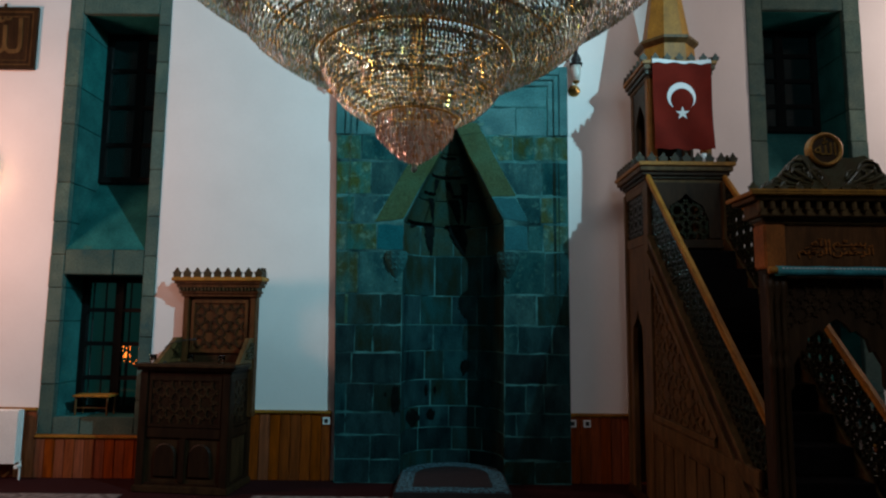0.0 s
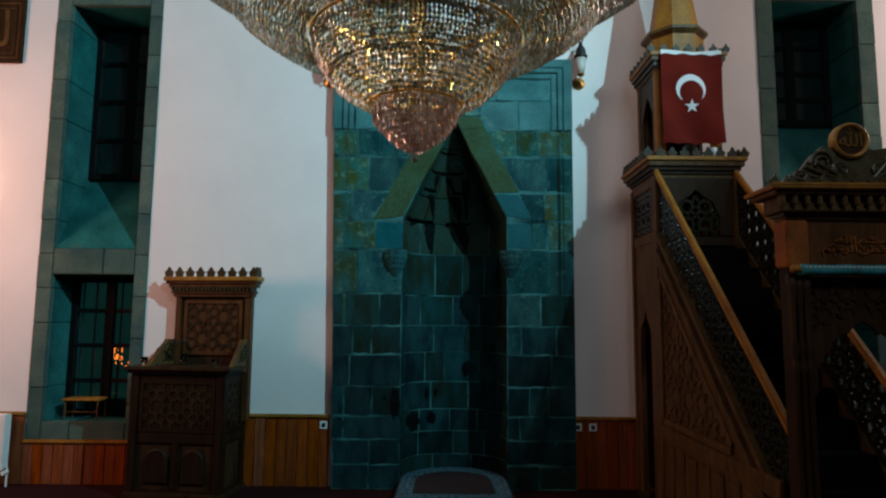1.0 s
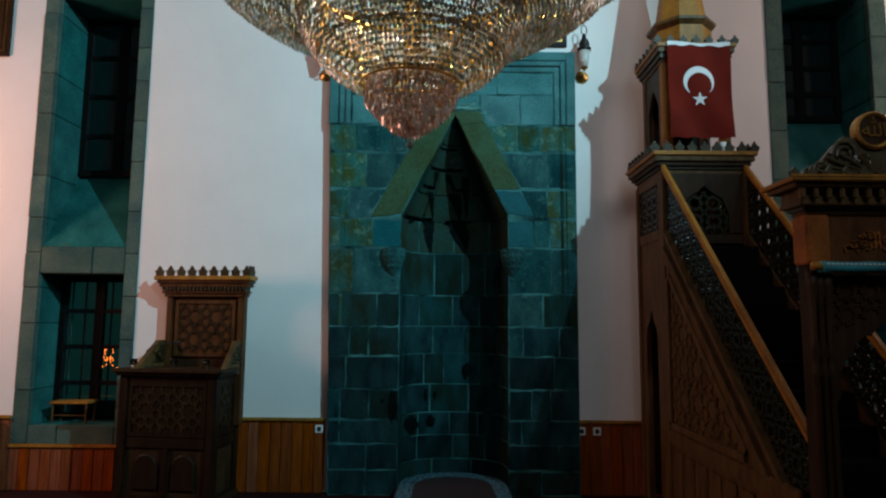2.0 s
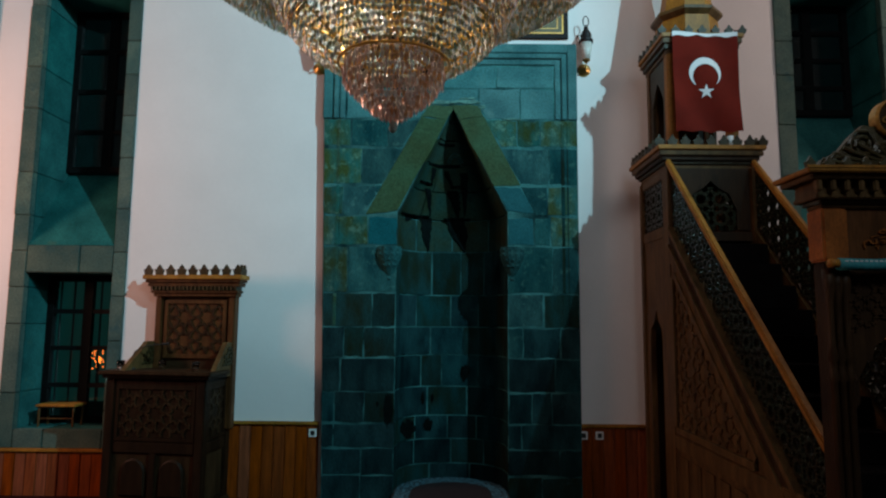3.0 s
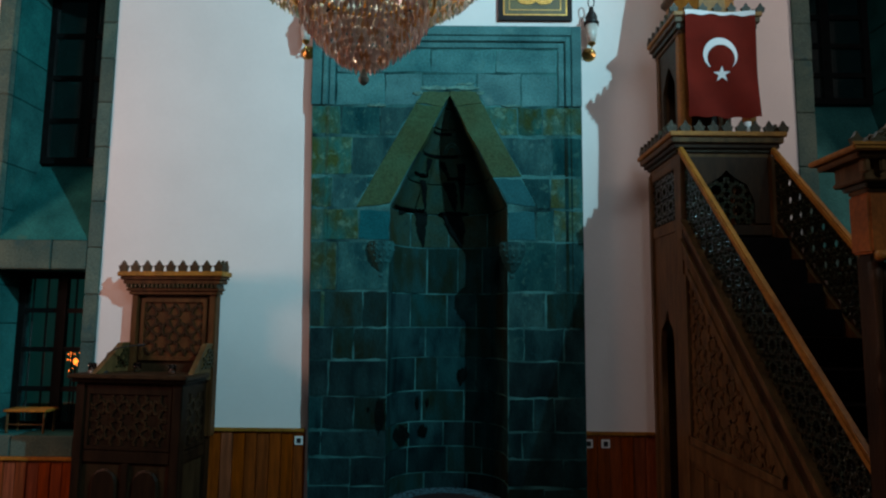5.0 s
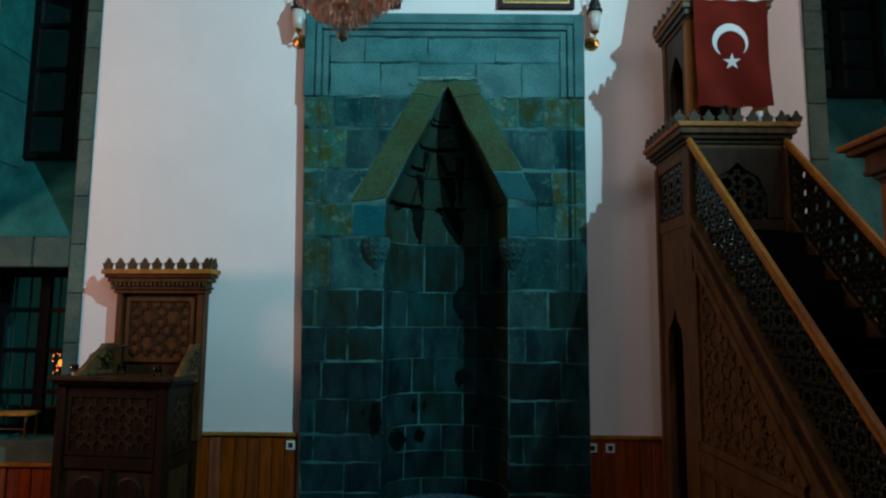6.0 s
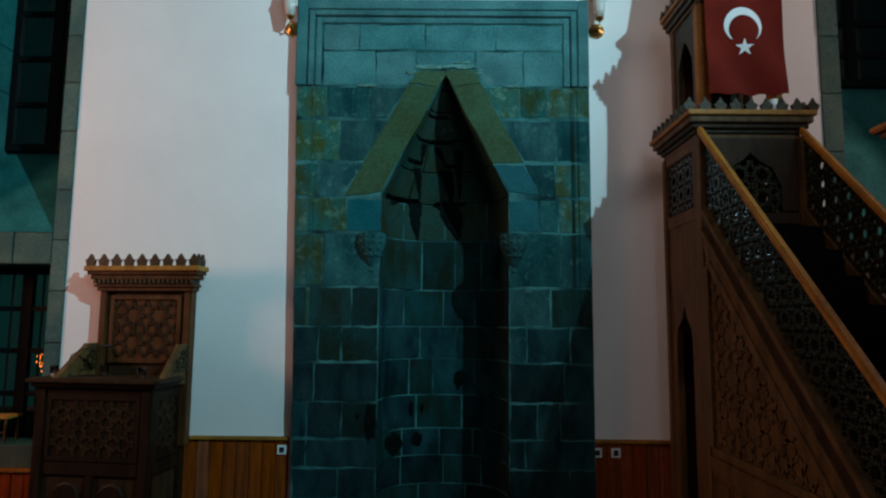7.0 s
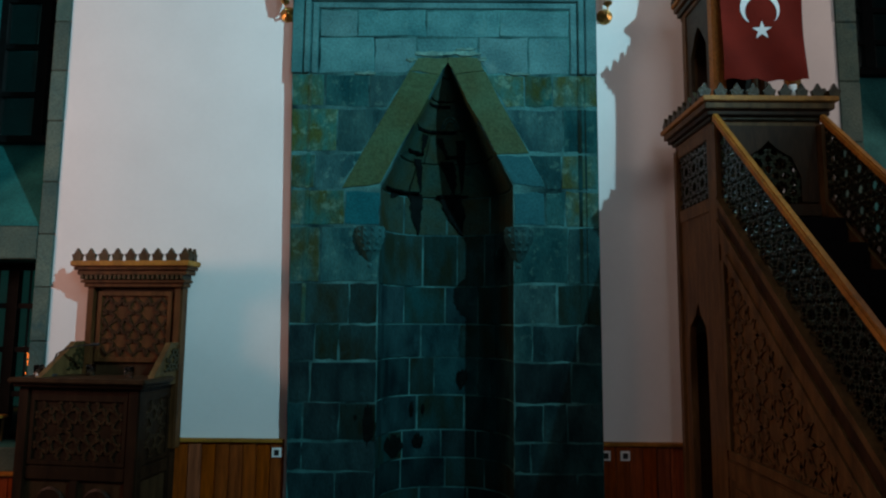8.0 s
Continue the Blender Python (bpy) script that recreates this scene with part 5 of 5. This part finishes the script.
# ---- framed calligraphy ----
def picture(x0, x1, z0, z1, text, label, edge=None, ink=None):
    th = thing("framed_calligraphy", ((x0 + x1) / 2, WALL, z0), label, "picture", "framed calligraphy")
    for i, (d0, d1, y, mat) in enumerate(((0, 0.05, 0.035, edge or BLACK), (0.05, 0.065, 0.030, ink or GOLD), (0.065, 0.11, 0.024, edge or PAPER), (0.11, 0.118, 0.022, ink or GOLD))):
        bm = bmesh.new()
        for a, b, c, d in ((x0 + d0, x1 - d0, z0 + d0, z0 + d1), (x0 + d0, x1 - d0, z1 - d1, z1 - d0), (x0 + d0, x0 + d1, z0 + d1, z1 - d1), (x1 - d1, x1 - d0, z0 + d1, z1 - d1)):
            box(bm, a, b, WALL - y, WALL - 0.002, c, d)
        part(("frame", "gilt_fillet", "mount", "inner_fillet")[i], bm, mat, th)
    board = part("board", boxed(x0 + 0.118, x1 - 0.118, WALL - 0.016, WALL - 0.002, z0 + 0.118, z1 - 0.118), edge or PAPER, th, "olive board" if not edge else "dark board")
    t = bpy.data.curves.new("script", "FONT")
    t.body, t.size, t.extrude, t.align_x, t.align_y = text, (z1 - z0) * 0.8, 0.003, "CENTER", "CENTER"
    t.materials.append(ink or GOLD)
    tx = new("script", t)
    tx.parent = board
    tx.matrix_parent_inverse = world_of(board).inverted()
    tx.matrix_basis = pose((x0 + x1) / 2, WALL - 0.02, (z0 + z1) / 2, 90, 0, 0)


picture(0.58, 1.33, 4.82, 5.50, "\ufdf2", "gold calligraphy on an olive board in a black and gilt frame")
picture(-1.12, -0.37, 4.82, 5.50, "\ufdf4", "gold calligraphy on an olive board in a black and gilt frame")
picture(-5.65, -4.88, 4.66, 5.43, "\ufdf2", "dim gold calligraphy in a dark wooden frame", WALNUT_DARK, WALNUT)

# ---- sockets ----
for i, x in enumerate((-1.30, 1.43, 1.59)):
    so = thing("wall_socket", (x, WALL - 0.03, 0.64), "white wall socket on the wainscot", "socket", "wall sockets")
    part("plate", boxed(x - 0.04, x + 0.04, WALL - 0.036, WALL - 0.027, 0.605, 0.685, 0.003), WHITE, so)
    part("insert", boxed(x - 0.02, x + 0.022, WALL - 0.040, WALL - 0.0361, 0.622, 0.668, 0.002), PLASTIC, so, "dark insert")

# ---- lamp reflected in the window, built as glowing pieces behind the bars ----
ol = thing("lamp_reflection", (-4.1, 7.9, 0.0), "reflection of an orange lamp in the window, built as glowing pieces behind it", "lamp")
bm = bmesh.new()
lathe(bm, [(0.012, 0), (0.012, 1.22)], 10, (-4.15, 7.9, 0))
part("pole", bm, IRON, ol)
bm = bmesh.new()
lathe(bm, [(0.008, 1.24), (0.022, 1.26), (0.022, 1.29), (0.008, 1.31)], 16, (-4.15, 7.9, 0))
part("bulb", bm, EMBER, ol, "bright core of the reflection", smooth=True)
# sparkles of the reflection, as small glowing pieces
for i in range(26):
    a, r, z = i * 2.4, 0.04 + 0.10 * rnd.random(), 1.14 + 0.30 * rnd.random()
    bm = bmesh.new()
    lathe(bm, [(0.001, -0.012), (0.006, 0.0), (0.001, 0.012)], 5, (-4.15 + r * math.cos(a), 7.9 + r * math.sin(a), z))
    part("reflection_glint", bm, EMBER, ol)
tagged(part("ground", boxed(-40, 40, BACK + 0.001, 60, -0.25, -0.02), BLACK), "dark ground outside at night", "ground", kind="structure")

# glowing sheet added outside to give the lower panes their teal
NIGHT = glow("pane_glow", (0.05, 0.42, 0.36), 0.030)
tagged(part("backdrop", boxed(-16, 16, 14.0, 14.1, -0.02, 3.7), NIGHT), "dim teal glowing sheet added outside behind the lower windows", "backdrop", kind="structure")

# ---- chandelier ----
CX, CY = -0.14, 2.17


def chandelier():
    th = thing("chandelier", (CX, CY, 9.0), "huge tiered crystal chandelier with gilt hoops and a rose-tinted lowest tier", "chandelier")
    bm = bmesh.new()
    tube(bm, [(CX, CY, 2.7), (CX, CY, 9.0)], 0.03, 12)
    part("stem", bm, BRASS, th)
    bm = bmesh.new()
    lathe(bm, [(0.14, 9.0), (0.14, 8.95), (0.05, 8.86), (0.03, 8.84)], 24, (CX, CY, 0))
    part("ceiling_rose", bm, BRASS, th)

    def tier(name, mat, prof, rows_, gap, size, seed, label):
        """Hoops of hanging cut beads along a profile from rim to bottom."""
        r_ = random.Random(seed)
        verts, faces = [], []
        for k in range(rows_):
            t = k / (rows_ - 1)
            f = t * (len(prof) - 1)
            i = min(int(f), len(prof) - 2)
            R = prof[i][0] + (prof[i + 1][0] - prof[i][0]) * (f - i)
            z = prof[i][1] + (prof[i + 1][1] - prof[i][1]) * (f - i)
            n = max(8, int(2 * math.pi * R / gap))
            ph = 0.5 * (k % 2)
            for j in range(n):
                a = 2 * math.pi * (j + ph) / n
                rr = R + r_.uniform(-0.004, 0.004)
                c = Vector((CX + rr * math.cos(a), CY + rr * math.sin(a), z + r_.uniform(-0.0035, 0.0035)))
                w, h = size[0] * r_.uniform(0.92, 1.08), size[1] * r_.uniform(0.95, 1.05)
                tw = a + r_.uniform(-0.25, 0.25)
                ex, ey = Vector((math.cos(tw), math.sin(tw), r_.uniform(-0.15, 0.15))) * w * 0.6, Vector((-math.sin(tw), math.cos(tw), r_.uniform(-0.15, 0.15))) * w
                b = len(verts)
                up = Vector((0, 0, h))
                verts += [c + up, c + ex + up * 0.3, c + ey + up * 0.3, c - ex + up * 0.3, c - ey + up * 0.3, c - up]
                faces += [(b, b + 1, b + 2), (b, b + 2, b + 3), (b, b + 3, b + 4), (b, b + 4, b + 1), (b + 5, b + 2, b + 1), (b + 5, b + 3, b + 2), (b + 5, b + 4, b + 3), (b + 5, b + 1, b + 4)]
        me = bpy.data.meshes.new(name)
        me.from_pydata(verts, [], faces)
        link_mesh(name, me, mat, th, label, "stuff")

    tier("bottom_band", CRYSTAL_ROSE, [(0.152, 2.618), (0.162, 2.575)], 3, 0.0145, (0.0080, 0.022), 1, "rose-tinted crystal prisms")
    tier("bottom_tier", CRYSTAL_ROSE, [(0.158, 2.548), (0.130, 2.516), (0.098, 2.484), (0.062, 2.455), (0.028, 2.436)], 9, 0.0128, (0.0074, 0.0165), 11, "rose-tinted crystal drops")
    tier("middle_band", CRYSTAL_AMBER, [(0.385, 2.965), (0.402, 2.915), (0.405, 2.87)], 3, 0.019, (0.009, 0.030), 2, "long clear crystal prisms")
    tier("middle_bowl", CRYSTAL, [(0.403, 2.85), (0.39, 2.81), (0.365, 2.755), (0.33, 2.705), (0.28, 2.66), (0.20, 2.615)], 19, 0.0155, (0.009, 0.013), 3, "chains of clear and golden crystal beads")
    tier("upper_band", CRYSTAL, [(0.715, 3.16), (0.735, 3.11), (0.742, 3.06)], 3, 0.018, (0.0085, 0.028), 6, "long clear crystal prisms")
    tier("upper_bowl", CRYSTAL, [(0.74, 3.03), (0.72, 2.985), (0.66, 2.94), (0.58, 2.89), (0.50, 2.872), (0.43, 2.87)], 28, 0.0165, (0.0095, 0.014), 4, "chains of clear and golden crystal beads")
    tier("top_bowl", CRYSTAL, [(1.18, 3.50), (1.15, 3.34), (1.05, 3.254), (0.95, 3.187), (0.85, 3.12), (0.75, 3.06)], 36, 0.018, (0.0105, 0.015), 7, "chains of clear and golden crystal beads")
    tier("top_band", CRYSTAL, [(1.16, 3.66), (1.18, 3.58), (1.19, 3.52)], 3, 0.022, (0.010, 0.034), 5, "long clear crystal prisms")
    for r, z, t in ((0.150, 2.640, 0.006), (0.378, 2.995, 0.0095), (0.405, 2.845, 0.006), (0.345, 2.72, 0.005), (0.195, 2.612, 0.005), (0.71, 3.20, 0.010), (0.742, 3.03, 0.006), (0.60, 2.905, 0.005), (0.425, 2.872, 0.006), (1.16, 3.70, 0.010), (1.05, 3.26, 0.006), (0.76, 3.075, 0.006)):
        bm = bmesh.new()
        torus(bm, (CX, CY, z), r - (0.004 if t > 0.009 else 0.016), t, 72, 6)
        part("hoop", bm, GOLD, th, "gilt hoop", smooth=True)
    for i in range(12):
        a = 2 * math.pi * i / 12 + 0.13
        for pts in (((0.03, 2.68), (0.14, 2.64), (0.2, 2.64), (0.34, 2.74), (0.39, 2.86), (0.37, 2.99)), ((0.37, 2.99), (0.43, 2.90), (0.58, 2.92), (0.72, 3.01), (0.70, 3.20)), ((0.70, 3.20), (0.78, 3.10), (1.04, 3.28), (1.15, 3.70), (0.03, 4.6))):
            bm = bmesh.new()
            tube(bm, [(CX + r * math.cos(a), CY + r * math.sin(a), z) for r, z in pts], 0.006, 5)
            part("rib", bm, GOLD, th, "gilt rib")
    for r, z in ((0.150, 2.640), (0.378, 2.995), (0.71, 3.20)):
        for i in range(8):
            a = 2 * math.pi * i / 8 + 0.05
            bm = bmesh.new()
            lathe(bm, [(0.004, -0.012), (0.011, -0.006), (0.011, 0.006), (0.004, 0.012)], 10, (CX + r * math.cos(a), CY + r * math.sin(a), z))
            part("knob", bm, IRON, th, "dark screw knob")
    for i, (r, z) in enumerate(((0.0, 2.72), (0.26, 3.0), (0.26, 3.0), (0.55, 3.2), (0.55, 3.2), (0.55, 3.2))):
        a = i * 2.1
        d = bpy.data.lights.new("chandelier_bulb", "POINT")
        d.energy, d.color, d.shadow_soft_size = (5.0, 1.5, 1.5, 1.8, 1.8, 1.8)[i], (1.0, 0.86, 0.70), 0.03
        new("chandelier_bulb", d).location = (CX + r * math.cos(a), CY + r * math.sin(a), z)
    bm = bmesh.new()
    lathe(bm, [(0.003, 2.385), (0.011, 2.392), (0.014, 2.402), (0.008, 2.416), (0.003, 2.43)], 12, (CX, CY, 0))
    part("drop", bm, CRYSTAL, th, "round crystal drop")


chandelier()

# ---- wainscot planks ----
shared_boxes("plank", planks, lambda i: PLANK, wainscot)
